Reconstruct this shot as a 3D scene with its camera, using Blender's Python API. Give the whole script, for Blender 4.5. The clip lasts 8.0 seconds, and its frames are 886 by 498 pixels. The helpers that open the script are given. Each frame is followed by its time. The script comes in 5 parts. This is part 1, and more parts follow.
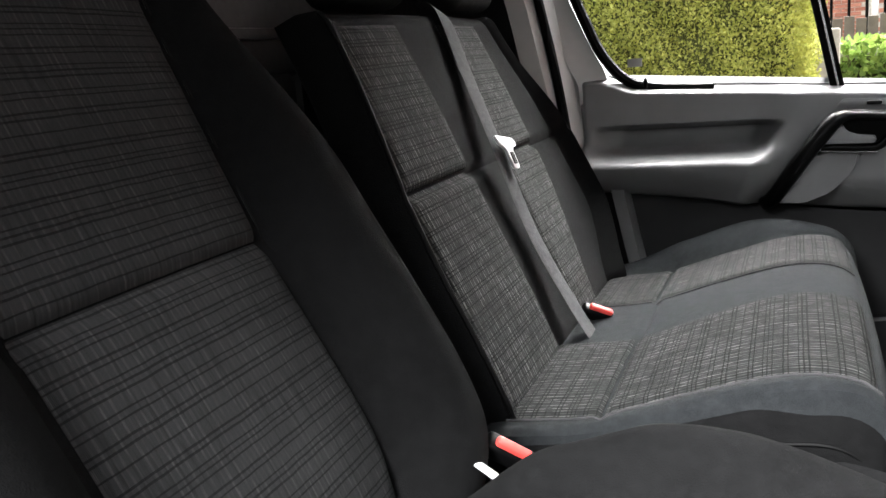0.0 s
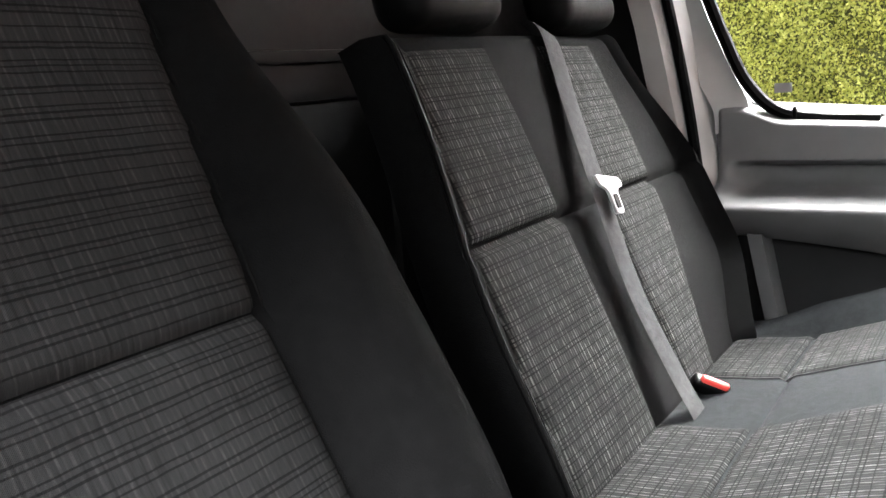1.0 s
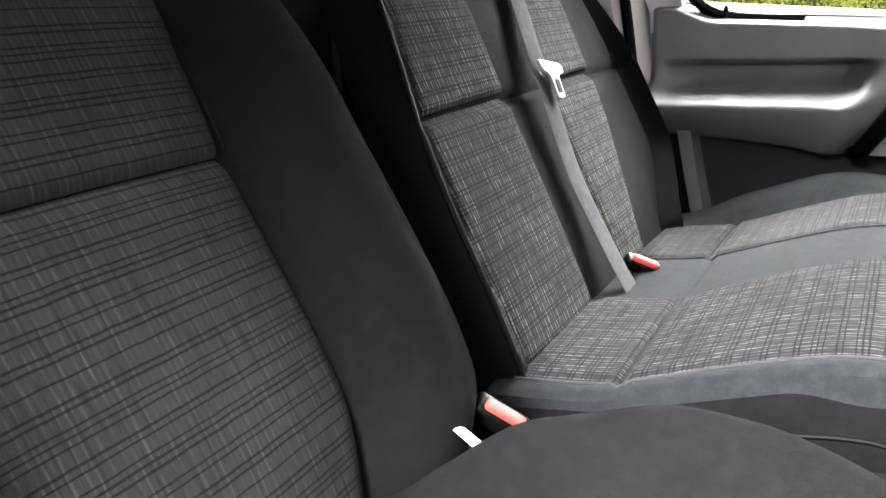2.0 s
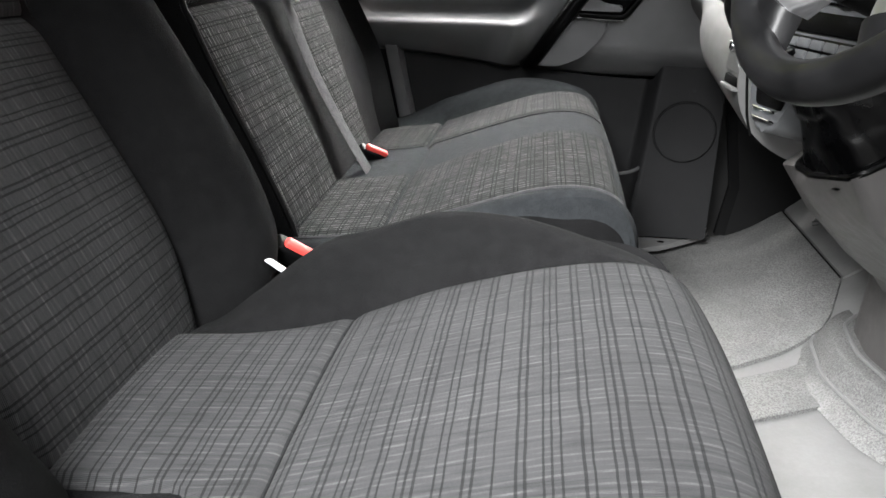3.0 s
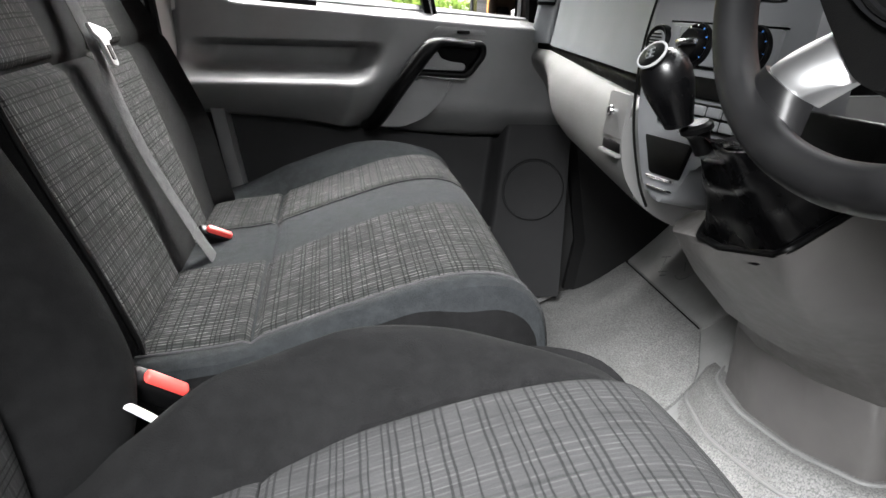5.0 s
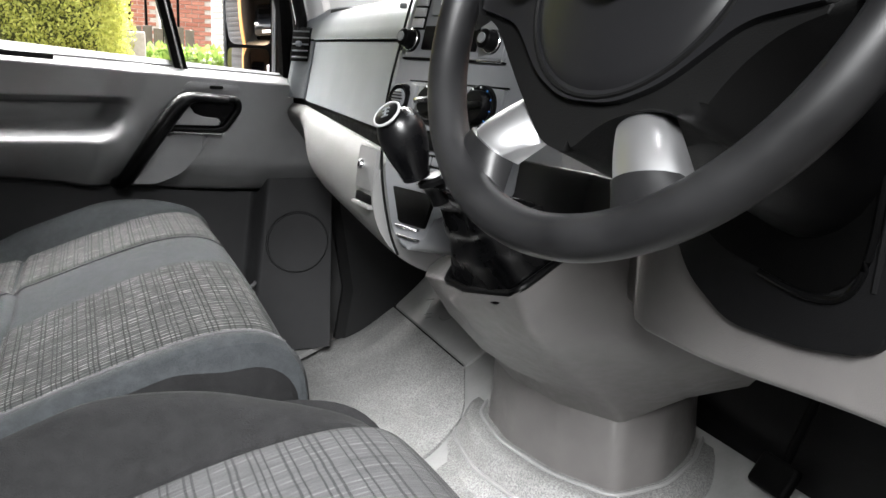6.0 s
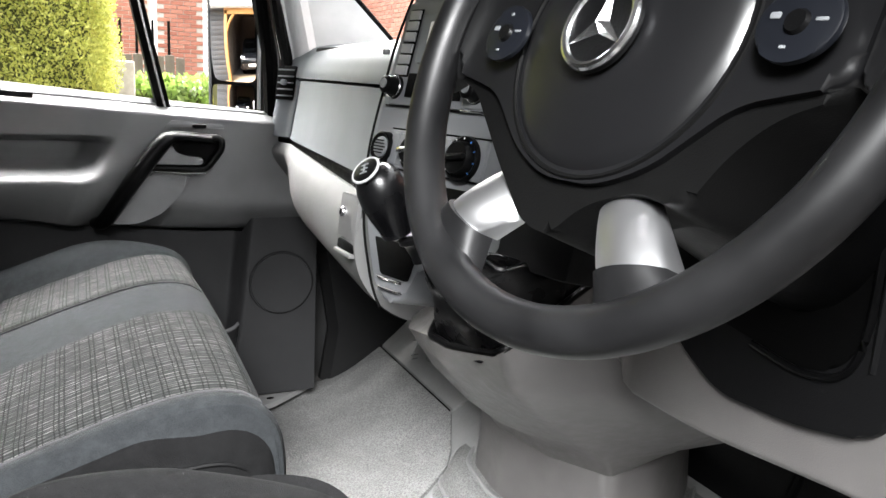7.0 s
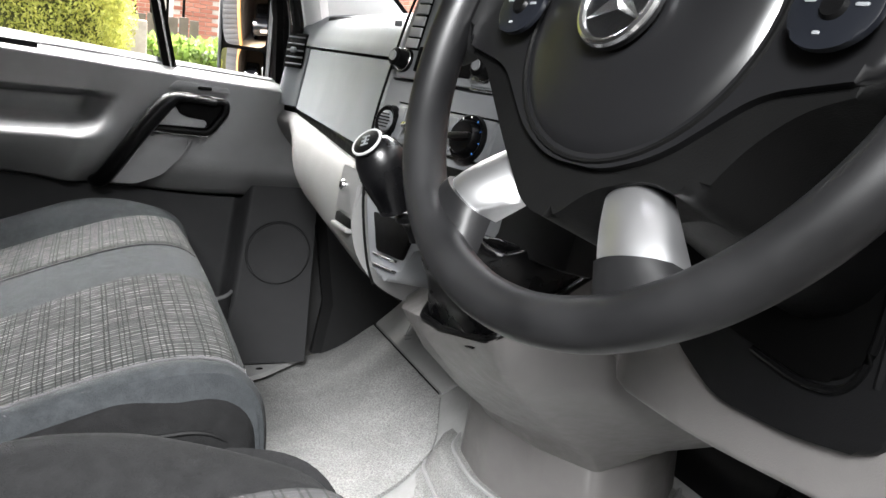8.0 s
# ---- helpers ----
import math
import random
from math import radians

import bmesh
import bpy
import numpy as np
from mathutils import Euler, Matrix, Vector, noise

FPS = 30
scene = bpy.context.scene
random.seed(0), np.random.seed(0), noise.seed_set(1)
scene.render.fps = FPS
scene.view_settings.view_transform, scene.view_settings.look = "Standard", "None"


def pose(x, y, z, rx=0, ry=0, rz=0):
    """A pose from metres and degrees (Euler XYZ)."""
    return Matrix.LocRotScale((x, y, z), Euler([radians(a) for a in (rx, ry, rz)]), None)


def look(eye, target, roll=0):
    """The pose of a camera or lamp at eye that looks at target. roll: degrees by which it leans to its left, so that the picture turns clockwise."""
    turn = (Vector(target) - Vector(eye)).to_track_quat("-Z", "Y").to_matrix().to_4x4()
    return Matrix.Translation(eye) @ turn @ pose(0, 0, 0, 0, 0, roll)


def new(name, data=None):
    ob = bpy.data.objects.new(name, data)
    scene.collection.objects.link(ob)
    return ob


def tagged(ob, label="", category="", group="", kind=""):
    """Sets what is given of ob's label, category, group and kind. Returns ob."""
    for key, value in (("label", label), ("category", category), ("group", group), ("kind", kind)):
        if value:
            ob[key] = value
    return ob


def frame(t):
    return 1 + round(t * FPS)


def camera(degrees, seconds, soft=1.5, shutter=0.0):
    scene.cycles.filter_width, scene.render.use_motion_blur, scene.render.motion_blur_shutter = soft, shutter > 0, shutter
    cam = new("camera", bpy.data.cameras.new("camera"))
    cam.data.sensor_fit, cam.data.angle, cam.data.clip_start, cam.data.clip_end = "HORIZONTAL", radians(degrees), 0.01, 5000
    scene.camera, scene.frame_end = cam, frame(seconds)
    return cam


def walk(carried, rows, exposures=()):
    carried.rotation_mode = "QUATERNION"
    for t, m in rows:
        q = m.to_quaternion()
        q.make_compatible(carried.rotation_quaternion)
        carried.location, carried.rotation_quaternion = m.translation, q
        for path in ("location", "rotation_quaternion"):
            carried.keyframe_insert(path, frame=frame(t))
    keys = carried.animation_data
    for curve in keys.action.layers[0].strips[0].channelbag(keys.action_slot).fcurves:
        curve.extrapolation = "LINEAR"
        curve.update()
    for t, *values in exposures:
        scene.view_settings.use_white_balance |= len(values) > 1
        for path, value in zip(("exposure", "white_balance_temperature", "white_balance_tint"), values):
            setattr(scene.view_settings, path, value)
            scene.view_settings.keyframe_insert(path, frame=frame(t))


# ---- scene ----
cam = camera(57.5, 8.0)
PATH = [
    (0, (0.056, -0.084, 0.804), (-0.735, 1.696, 0.351), -5.1),
    (0.5, (0.066, 0.036, 0.817), (-0.868, 1.757, 0.408), -5.0),
    (1, (0.083, 0.114, 0.826), (-1.043, 1.715, 0.417), -4.4),
    (1.2, (0.089, 0.11, 0.826), (-1.069, 1.686, 0.405), -4.5),
    (2.3, (0.075, -0.003, 0.74), (-0.69, 1.724, 0.081), -2.5),
    (2.5, (0.061, -0.058, 0.727), (-0.52, 1.728, 0.04), -2.9),
    (3, (0.033, -0.15, 0.717), (-0.174, 1.705, -0.001), 1.1),
    (3.5, (0.017, -0.125, 0.716), (-0.095, 1.749, 0.029), 4.1),
    (4, (0.003, -0.056, 0.712), (-0.182, 1.815, 0.031), 5.0),
    (4.2, (-0.007, -0.039, 0.72), (-0.134, 1.833, 0.028), 5.5),
    (5.3, (-0.081, 0.001, 0.727), (0.329, 1.876, 0.165), 0.6),
    (5.5, (-0.076, -0.005, 0.727), (0.423, 1.856, 0.19), 0.7),
    (6, (-0.049, -0.027, 0.738), (0.746, 1.747, 0.271), 2.7),
    (6.5, (-0.029, -0.025, 0.762), (0.855, 1.723, 0.36), 3.7),
    (7, (-0.026, 0.003, 0.766), (0.791, 1.782, 0.359), 2.9),
    (7.5, (-0.027, -0.001, 0.762), (0.841, 1.746, 0.32), 4.3),
    (8, (-0.012, 0.022, 0.759), (0.8, 1.794, 0.31), 6.9),
]
walk(cam, [(t, look(eye, target, roll)) for t, eye, target, roll in PATH], [(0.0, 3.1), (0.5, 3.5), (1.0, 3.9), (2.5, 3.95), (3.0, 3.0), (3.5, 2.85), (4.0, 2.85), (5.5, 3.35), (6.5, 3.55), (8.0, 3.65)])

# ---- world, sun and exposure ----
world = bpy.data.worlds.new("overcast_sky")
scene.world = world
world.use_nodes = True
wn = world.node_tree
sky = wn.nodes.new("ShaderNodeTexSky")
sky.sky_type = "NISHITA"
sky.sun_disc = False
sky.sun_elevation = radians(52)
sky.sun_rotation = radians(2)
sky.air_density = 2.0
sky.dust_density = 6.0
sky.ozone_density = 0.6
desat = wn.nodes.new("ShaderNodeHueSaturation")
desat.inputs["Saturation"].default_value = 0.14
wn.links.new(sky.outputs[0], desat.inputs["Color"])
wn.links.new(desat.outputs[0], wn.nodes["Background"].inputs[0])
wn.nodes["Background"].inputs[1].default_value = 0.15

sun = new("sun", bpy.data.lights.new("sun", "SUN"))
sun.data.energy = 2.6
sun.data.angle = radians(60)
sun.data.color = (1.0, 0.995, 0.985)
sun.matrix_world = look((0, 0, 0), (-0.02, -0.62, -0.79))

# added lamp standing in for skylight in the open driver door, over the shoulder
door_light = new("door_sky_fill", bpy.data.lights.new("door_sky_fill", "AREA"))
door_light.data.shape = "RECTANGLE"
door_light.data.size = 0.34
door_light.data.size_y = 0.50
door_light.data.energy = 1.9
door_light.data.spread = radians(54)
door_light.data.color = (0.98, 0.99, 1.0)
door_light.matrix_world = look((-0.25, -0.25, 1.16), (0.13, 0.64, 0.20))

# ---- materials ----


class Nodes:
    """Small shorthand for building one node material."""

    def __init__(self, name):
        self.mat = bpy.data.materials.new(name)
        self.mat.use_nodes = True
        self.t = self.mat.node_tree
        self.bsdf = self.t.nodes["Principled BSDF"]

    def n(self, kind, **kw):
        nd = self.t.nodes.new("ShaderNode" + kind)
        for k, v in kw.items():
            nd.inputs[k.replace("_", " ")].default_value = v
        return nd

    def l(self, a, b):
        self.t.links.new(a, b)

    def coords(self, which="Object", scale=(1, 1, 1)):
        tc = self.t.nodes.new("ShaderNodeTexCoord")
        mp = self.t.nodes.new("ShaderNodeMapping")
        mp.inputs["Scale"].default_value = scale
        self.l(tc.outputs[which], mp.inputs["Vector"])
        return mp.outputs[0]

    def noise(self, co, scale, detail=3.0, rough=0.55):
        nd = self.n("TexNoise", Scale=scale, Detail=detail, Roughness=rough)
        self.l(co, nd.inputs["Vector"])
        return nd.outputs["Fac"]

    def ramp(self, fac, stops, mode="LINEAR"):
        nd = self.t.nodes.new("ShaderNodeValToRGB")
        r = nd.color_ramp
        r.interpolation = mode
        while len(r.elements) < len(stops):
            r.elements.new(0.5)
        for e, (p, c) in zip(r.elements, stops):
            e.position = p
            e.color = (*c, 1) if len(c) == 3 else c
        self.l(fac, nd.inputs[0])
        return nd.outputs[0]

    def mix(self, fac, a, b, mode="MIX"):
        nd = self.t.nodes.new("ShaderNodeMix")
        nd.data_type = "RGBA"
        nd.blend_type = mode
        for sock, val in ((nd.inputs[0], fac), (nd.inputs[6], a), (nd.inputs[7], b)):
            if hasattr(val, "is_output"):
                self.l(val, sock)
            elif isinstance(val, (int, float)):
                sock.default_value = val
            else:
                sock.default_value = (*val, 1)
        return nd.outputs[2]

    def math(self, op, a, b=0.0):
        nd = self.t.nodes.new("ShaderNodeMath")
        nd.operation = op
        for sock, val in ((nd.inputs[0], a), (nd.inputs[1], b)):
            if hasattr(val, "is_output"):
                self.l(val, sock)
            else:
                sock.default_value = val
        return nd.outputs[0]

    def bump(self, height, strength, distance, normal=None):
        nd = self.n("Bump", Strength=strength, Distance=distance)
        self.l(height, nd.inputs["Height"])
        if normal is not None:
            self.l(normal, nd.inputs["Normal"])
        self.l(nd.outputs[0], self.bsdf.inputs["Normal"])
        return nd.outputs[0]

    def color(self, val):
        if hasattr(val, "is_output"):
            self.l(val, self.bsdf.inputs["Base Color"])
        else:
            self.bsdf.inputs["Base Color"].default_value = (*val, 1)

    def set(self, **kw):
        for k, v in kw.items():
            sock = self.bsdf.inputs[k.replace("_", " ")]
            if hasattr(v, "is_output"):
                self.l(v, sock)
            else:
                sock.default_value = v
        return self


def shade(c, k):
    return tuple(min(1.0, x * k) for x in c)


def plastic(name, col, rough=0.5, grain=0.25, scale=900, spread=0.12, gloss=0.5):
    m = Nodes(name)
    co = m.coords()
    big = m.noise(co, 9, 4)
    m.color(m.ramp(big, [(0.3, shade(col, 1 - spread)), (0.7, shade(col, 1 + spread))]))
    wear = 0.06 if grain > 0.02 else 0.025
    mid = m.noise(co, 60, 3) if grain > 0.02 else m.noise(co, 12, 1)
    m.set(Roughness=m.ramp(mid, [(0.3, (rough - wear,) * 3), (0.75, (rough + wear,) * 3)]), Specular_IOR_Level=gloss)
    if grain > 0.02:
        fine = m.n("TexVoronoi", Scale=scale)
        m.l(co, fine.inputs["Vector"])
        m.bump(fine.outputs["Distance"], grain, 0.0004)
    return m.mat


def fabric(name, col, fuzz=0.25):
    m = Nodes(name)
    co = m.coords()
    big = m.noise(co, 7, 4)
    fine = m.noise(co, 700, 2, 0.7)
    lint = m.noise(co, 160, 2, 0.5)
    mid = m.noise(co, 75, 4, 0.65)
    c = m.ramp(big, [(0.3, shade(col, 0.72)), (0.72, shade(col, 1.25))])
    c = m.mix(m.ramp(mid, [(0.42, (0, 0, 0)), (0.72, (0.75,) * 3)]), c, shade(col, 1.9))
    c = m.mix(m.ramp(fine, [(0.35, (0, 0, 0)), (0.75, (0.6, 0.6, 0.6))]), c, shade(col, 2.0))
    c = m.mix(m.ramp(lint, [(0.78, (0, 0, 0)), (0.84, (0.5, 0.5, 0.5))]), c, shade(col, 3.0))
    m.color(c)
    m.set(Roughness=0.95, Sheen_Weight=fuzz, Sheen_Roughness=0.3, Specular_IOR_Level=0.05)
    m.bump(m.math("ADD", fine, m.math("MULTIPLY", mid, 0.7)), 0.6, 0.0014)
    return m.mat


def plaid(name, dark, ground, light, crisp, streak):
    """Woven check: thin dark lines across the seat, pale broken threads along it. UV in metres."""
    m = Nodes(name)
    tc = m.t.nodes.new("ShaderNodeTexCoord")
    sep = m.t.nodes.new("ShaderNodeSeparateXYZ")
    m.l(tc.outputs["UV"], sep.inputs[0])
    wob = m.noise(tc.outputs["UV"], 30, 2)
    v = m.math("ADD", sep.outputs[1], m.math("MULTIPLY", wob, 0.0022))
    fv = m.math("FRACT", m.math("DIVIDE", v, 0.130))
    st = [(0.0, (0, 0, 0))]
    for mm_ in (4, 9, 20, 25, 30.5, 43, 48.5, 60, 65.5, 71, 84, 89.5, 102, 107.5, 120):
        st += [(mm_ / 130, (1, 1, 1)), ((mm_ + 1.7) / 130, (0, 0, 0))]
    mask_d = m.ramp(fv, st, "CONSTANT")
    # pale threads: long thin patches along the seat, gathered in rows
    u = m.math("ADD", sep.outputs[0], m.math("MULTIPLY", wob, 0.0016))
    st = [(0.0, (0, 0, 0))]
    for a, b, k in ((0.02, 0.10, 1.0), (0.20, 0.27, 0.45), (0.38, 0.48, 0.9), (0.60, 0.66, 0.35), (0.78, 0.87, 0.7)):
        st += [(a, (0, 0, 0)), (a + 0.025, (k, k, k)), (b - 0.01, (k, k, k)), (b + 0.015, (0, 0, 0))]
    rows = m.ramp(m.math("FRACT", m.math("DIVIDE", u, 0.0275)), st)
    drift = m.noise(m.coords("UV", (205, 14, 1)), 1.0, 2, 0.6)
    dash = m.noise(m.coords("UV", (330, 62, 1)), 1.0, 1, 0.5)
    patch = m.noise(m.coords("UV", (26, 22, 1)), 1.0, 2, 0.5)
    mask_l = m.math("MULTIPLY", m.math("MULTIPLY", rows, m.ramp(drift, [(0.38, (0.3,) * 3), (0.55, (1, 1, 1))])), m.ramp(dash, [(0.36, (0.15,) * 3), (0.58, (1, 1, 1))]))
    mask_l = m.math("MULTIPLY", mask_l, m.ramp(patch, [(0.35, (0.5,) * 3), (0.60, (1, 1, 1))]))
    weave = m.n("TexWave", Scale=330.0, Distortion=2.0, Detail=1.0)
    m.l(tc.outputs["UV"], weave.inputs["Vector"])
    fine = m.noise(tc.outputs["UV"], 900, 2, 0.7)
    big = m.noise(tc.outputs["UV"], 12, 3)
    g = m.ramp(big, [(0.3, shade(ground, 0.82)), (0.7, shade(ground, 1.18))])
    g = m.mix(m.math("MULTIPLY", fine, 0.5), g, shade(ground, 1.7))
    # shaded bands between the threads
    g = m.mix(m.ramp(drift, [(0.30, (0.6,) * 3), (0.48, (0, 0, 0))]), g, shade(ground, 0.55))
    c = m.mix(m.math("MULTIPLY", mask_l, m.math("MULTIPLY", m.ramp(fine, [(0.3, (0.45,) * 3), (0.6, (1,) * 3)]), streak)), g, light)
    c = m.mix(m.math("MULTIPLY", mask_d, crisp), c, dark)
    m.color(c)
    m.set(Roughness=0.92, Sheen_Weight=0.008, Sheen_Roughness=0.5, Specular_IOR_Level=0.06)
    h = m.math("SUBTRACT", m.math("MULTIPLY", weave.outputs["Fac"], 0.5), mask_d)
    m.bump(h, 0.5, 0.0008)
    return m.mat


def leather(name, col, rough, gloss=0.5):
    m = Nodes(name)
    co = m.coords()
    vor = m.n("TexVoronoi", Scale=1600.0)
    m.l(co, vor.inputs["Vector"])
    big = m.noise(co, 22, 4)
    m.color(m.ramp(big, [(0.3, shade(col, 0.8)), (0.75, shade(col, 1.35))]))
    m.set(Roughness=m.ramp(big, [(0.3, (rough - 0.08,) * 3), (0.8, (rough + 0.12,) * 3)]), Specular_IOR_Level=gloss)
    m.bump(m.math("ADD", vor.outputs["Distance"], m.math("MULTIPLY", big, 0.8)), 0.06, 0.0004)
    return m.mat


def metal(name, col, rough, brushed=False):
    m = Nodes(name)
    co = m.coords(scale=(1, 1, 30) if brushed else (1, 1, 1))
    nz = m.noise(co, 120 if brushed else 30, 3)
    m.color(m.ramp(nz, [(0.3, shade(col, 0.96)), (0.7, shade(col, 1.03))]))
    m.set(Metallic=1.0, Roughness=m.ramp(nz, [(0.3, (rough * 0.94,) * 3), (0.7, (rough * 1.08,) * 3)]))
    return m.mat


def rubber_floor(name, col):
    m = Nodes(name)
    co = m.coords()
    vor = m.n("TexVoronoi", Scale=230.0)
    m.l(co, vor.inputs["Vector"])
    big = m.noise(co, 5, 5, 0.65)
    dirt = m.noise(co, 34, 4, 0.7)
    c = m.ramp(big, [(0.28, shade(col, 0.62)), (0.72, shade(col, 1.22))])
    c = m.mix(m.ramp(dirt, [(0.5, (0, 0, 0)), (0.8, (0.4, 0.4, 0.4))]), c, shade((0.62, 0.6, 0.56), 0.5))
    c = m.mix(m.ramp(vor.outputs["Distance"], [(0.1, (0.45,) * 3), (0.4, (0, 0, 0))]), c, shade(col, 1.7))
    c = m.mix(m.ramp(m.noise(co, 320, 2, 0.6), [(0.46, (0, 0, 0)), (0.60, (0.75,) * 3)]), c, shade(col, 0.4))
    m.color(c)
    m.set(Roughness=0.5)
    m.bump(vor.outputs["Distance"], 0.55, 0.0012)
    return m.mat


def foliage(name, a, b):
    m = Nodes(name)
    geo = m.t.nodes.new("ShaderNodeNewGeometry")
    c = m.ramp(geo.outputs["Random Per Island"], [(0.0, a), (1.0, b)])
    co = m.coords()
    big = m.noise(co, 1.7, 3)
    c = m.mix(m.ramp(big, [(0.4, (0, 0, 0)), (0.7, (0.5, 0.5, 0.5))]), c, shade(a, 0.8))
    m.color(c)
    m.set(Roughness=0.6, Transmission_Weight=0.0)
    tr = m.t.nodes.new("ShaderNodeBsdfTranslucent")
    for lk in list(m.t.links):
        if lk.to_socket == m.bsdf.inputs["Base Color"]:
            m.l(lk.from_socket, tr.inputs["Color"])
    mx = m.t.nodes.new("ShaderNodeMixShader")
    mx.inputs[0].default_value = 0.45
    m.l(m.bsdf.outputs[0], mx.inputs[1])
    m.l(tr.outputs[0], mx.inputs[2])
    m.l(mx.outputs[0], m.t.nodes["Material Output"].inputs["Surface"])
    return m.mat


def rough_mat(name, col, scale=8, rough=0.85, spread=0.25, bump=0.3, dist=0.004):
    m = Nodes(name)
    co = m.coords()
    big = m.noise(co, scale, 5, 0.65)
    fine = m.noise(co, scale * 14, 3)
    c = m.ramp(big, [(0.28, shade(col, 1 - spread)), (0.72, shade(col, 1 + spread))])
    c = m.mix(m.math("MULTIPLY", fine, 0.35), c, shade(col, 0.6))
    m.color(c)
    m.set(Roughness=rough)
    m.bump(fine, bump, dist)
    return m.mat


def per_piece(name, a, b, rough=0.85, bump=0.4):
    m = Nodes(name)
    oi = m.t.nodes.new("ShaderNodeObjectInfo")
    geo = m.t.nodes.new("ShaderNodeNewGeometry")
    co = m.coords()
    big = m.noise(co, 26, 4)
    r = m.math("FRACT", m.math("ADD", oi.outputs["Random"], geo.outputs["Random Per Island"]))
    c = m.ramp(r, [(0.0, a), (1.0, b)])
    c = m.mix(m.math("MULTIPLY", big, 0.5), c, shade(a, 0.7))
    m.color(c)
    m.set(Roughness=rough)
    m.bump(m.noise(co, 140, 3), bump, 0.003)
    return m.mat


def glass_mat(name, tint=(1, 1, 1)):
    m = Nodes(name)
    m.color(tint)
    m.set(Roughness=0.0, Transmission_Weight=1.0, IOR=1.02, Specular_IOR_Level=0.5)
    return m.mat


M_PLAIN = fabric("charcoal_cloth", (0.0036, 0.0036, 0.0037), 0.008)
# lighter copy of the plain cloth: light on the bench top put into colour
M_PLAIN_LIT = fabric("lit_plain_cloth", (0.0112, 0.0122, 0.0130), 0.02)
M_PLAID_WORN = plaid("worn_check_cloth", (0.0045, 0.0045, 0.0048), (0.019, 0.019, 0.0193), (0.072, 0.072, 0.071), 0.70, 0.50)
M_PLAID = plaid("check_cloth", (0.0025, 0.0025, 0.0027), (0.0100, 0.0100, 0.0100), (0.160, 0.159, 0.156), 0.85, 1.0)
M_VINYL = plastic("black_vinyl", (0.002, 0.002, 0.0021), 0.6, gloss=0.12)
M_BLACK = plastic("black_plastic", (0.0018, 0.0018, 0.0019), 0.34, gloss=0.12)
M_HUB = plastic("black_hub_plastic", (0.0030, 0.0030, 0.0033), 0.30, 0.02, gloss=0.5)
M_SEATBASE = plastic("dark_seat_plastic", (0.004, 0.004, 0.0042), 0.6, gloss=0.12)
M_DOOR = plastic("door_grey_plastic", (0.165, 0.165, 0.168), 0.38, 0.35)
M_DOORLOW = plastic("door_lower_grey_plastic", (0.024, 0.024, 0.025), 0.5, 0.35, gloss=0.2)
M_GREY = plastic("light_grey_plastic", (0.128, 0.127, 0.125), 0.52, 0.02, spread=0.06)
M_CONSOLE = plastic("warm_grey_console_plastic", (0.118, 0.112, 0.109), 0.46, 0.35)
M_DASH = plastic("blue_grey_dash_plastic", (0.128, 0.138, 0.147), 0.55, 0.02, spread=0.06)
M_STACK = plastic("dark_grey_stack_plastic", (0.120, 0.124, 0.129), 0.45, 0.02, gloss=0.5)
M_PILLAR = plastic("pale_pillar_trim", (0.45, 0.45, 0.445), 0.55, 0.3)
M_RUBBER = rubber_floor("grey_rubber_floor", (0.205, 0.205, 0.201))
M_RUBSMOOTH = rough_mat("smooth_grey_rubber", (0.225, 0.225, 0.222), 14, 0.42, 0.15, 0.15, 0.001)
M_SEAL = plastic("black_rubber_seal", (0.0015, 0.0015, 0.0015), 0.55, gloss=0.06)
M_LEATHER = leather("black_leather", (0.0014, 0.0014, 0.0016), 0.27, 0.32)
M_RIM = leather("black_wheel_leather", (0.0034, 0.0034, 0.0036), 0.40, 0.24)
M_SILVER = metal("silver_spoke_paint", (0.58, 0.58, 0.59), 0.36)
M_CHROME = metal("chrome", (0.88, 0.88, 0.89), 0.2)
M_WHITEMETAL = plastic("pale_grey_belt_plastic", (0.42, 0.42, 0.42), 0.4)
M_RED = plastic("red_buckle_plastic", (0.62, 0.06, 0.05), 0.38, 0.1)
M_BELT = fabric("grey_belt_webbing", (0.032, 0.032, 0.033), 0.03)
M_GLASS = glass_mat("window_glass")
M_MIRROR = metal("mirror_silver", (0.93, 0.93, 0.93), 0.0)
M_WHITE = plastic("white_marking", (0.75, 0.75, 0.74), 0.5, 0.05)
M_HEAD = fabric("grey_headliner", (0.09, 0.09, 0.088), 0.05)
M_BULK = plastic("bulkhead_grey_paint", (0.022, 0.022, 0.022), 0.5, gloss=0.3)
M_LEAFH = foliage("hedge_leaf", (0.30, 0.33, 0.065), (0.62, 0.62, 0.16))
M_LEAFB = foliage("bush_leaf", (0.10, 0.17, 0.03), (0.28, 0.38, 0.09))
# dark fill colour stands in for the shade between the leaves
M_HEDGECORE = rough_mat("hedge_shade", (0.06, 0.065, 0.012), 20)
M_TARMAC = rough_mat("tarmac", (0.09, 0.088, 0.085), 6, 0.9)
M_BRICK = per_piece("red_brick", (0.27, 0.10, 0.065), (0.42, 0.19, 0.13))
M_MORTAR = rough_mat("mortar", (0.42, 0.40, 0.36), 20)
M_CLAD = per_piece("dark_cladding", (0.05, 0.052, 0.055), (0.10, 0.10, 0.105), 0.7)
M_RENDERW = rough_mat("white_render", (0.8, 0.8, 0.78), 6, 0.85, 0.06)
M_KICK = plastic("dark_kick_plastic", (0.009, 0.009, 0.0092), 0.55, gloss=0.12)
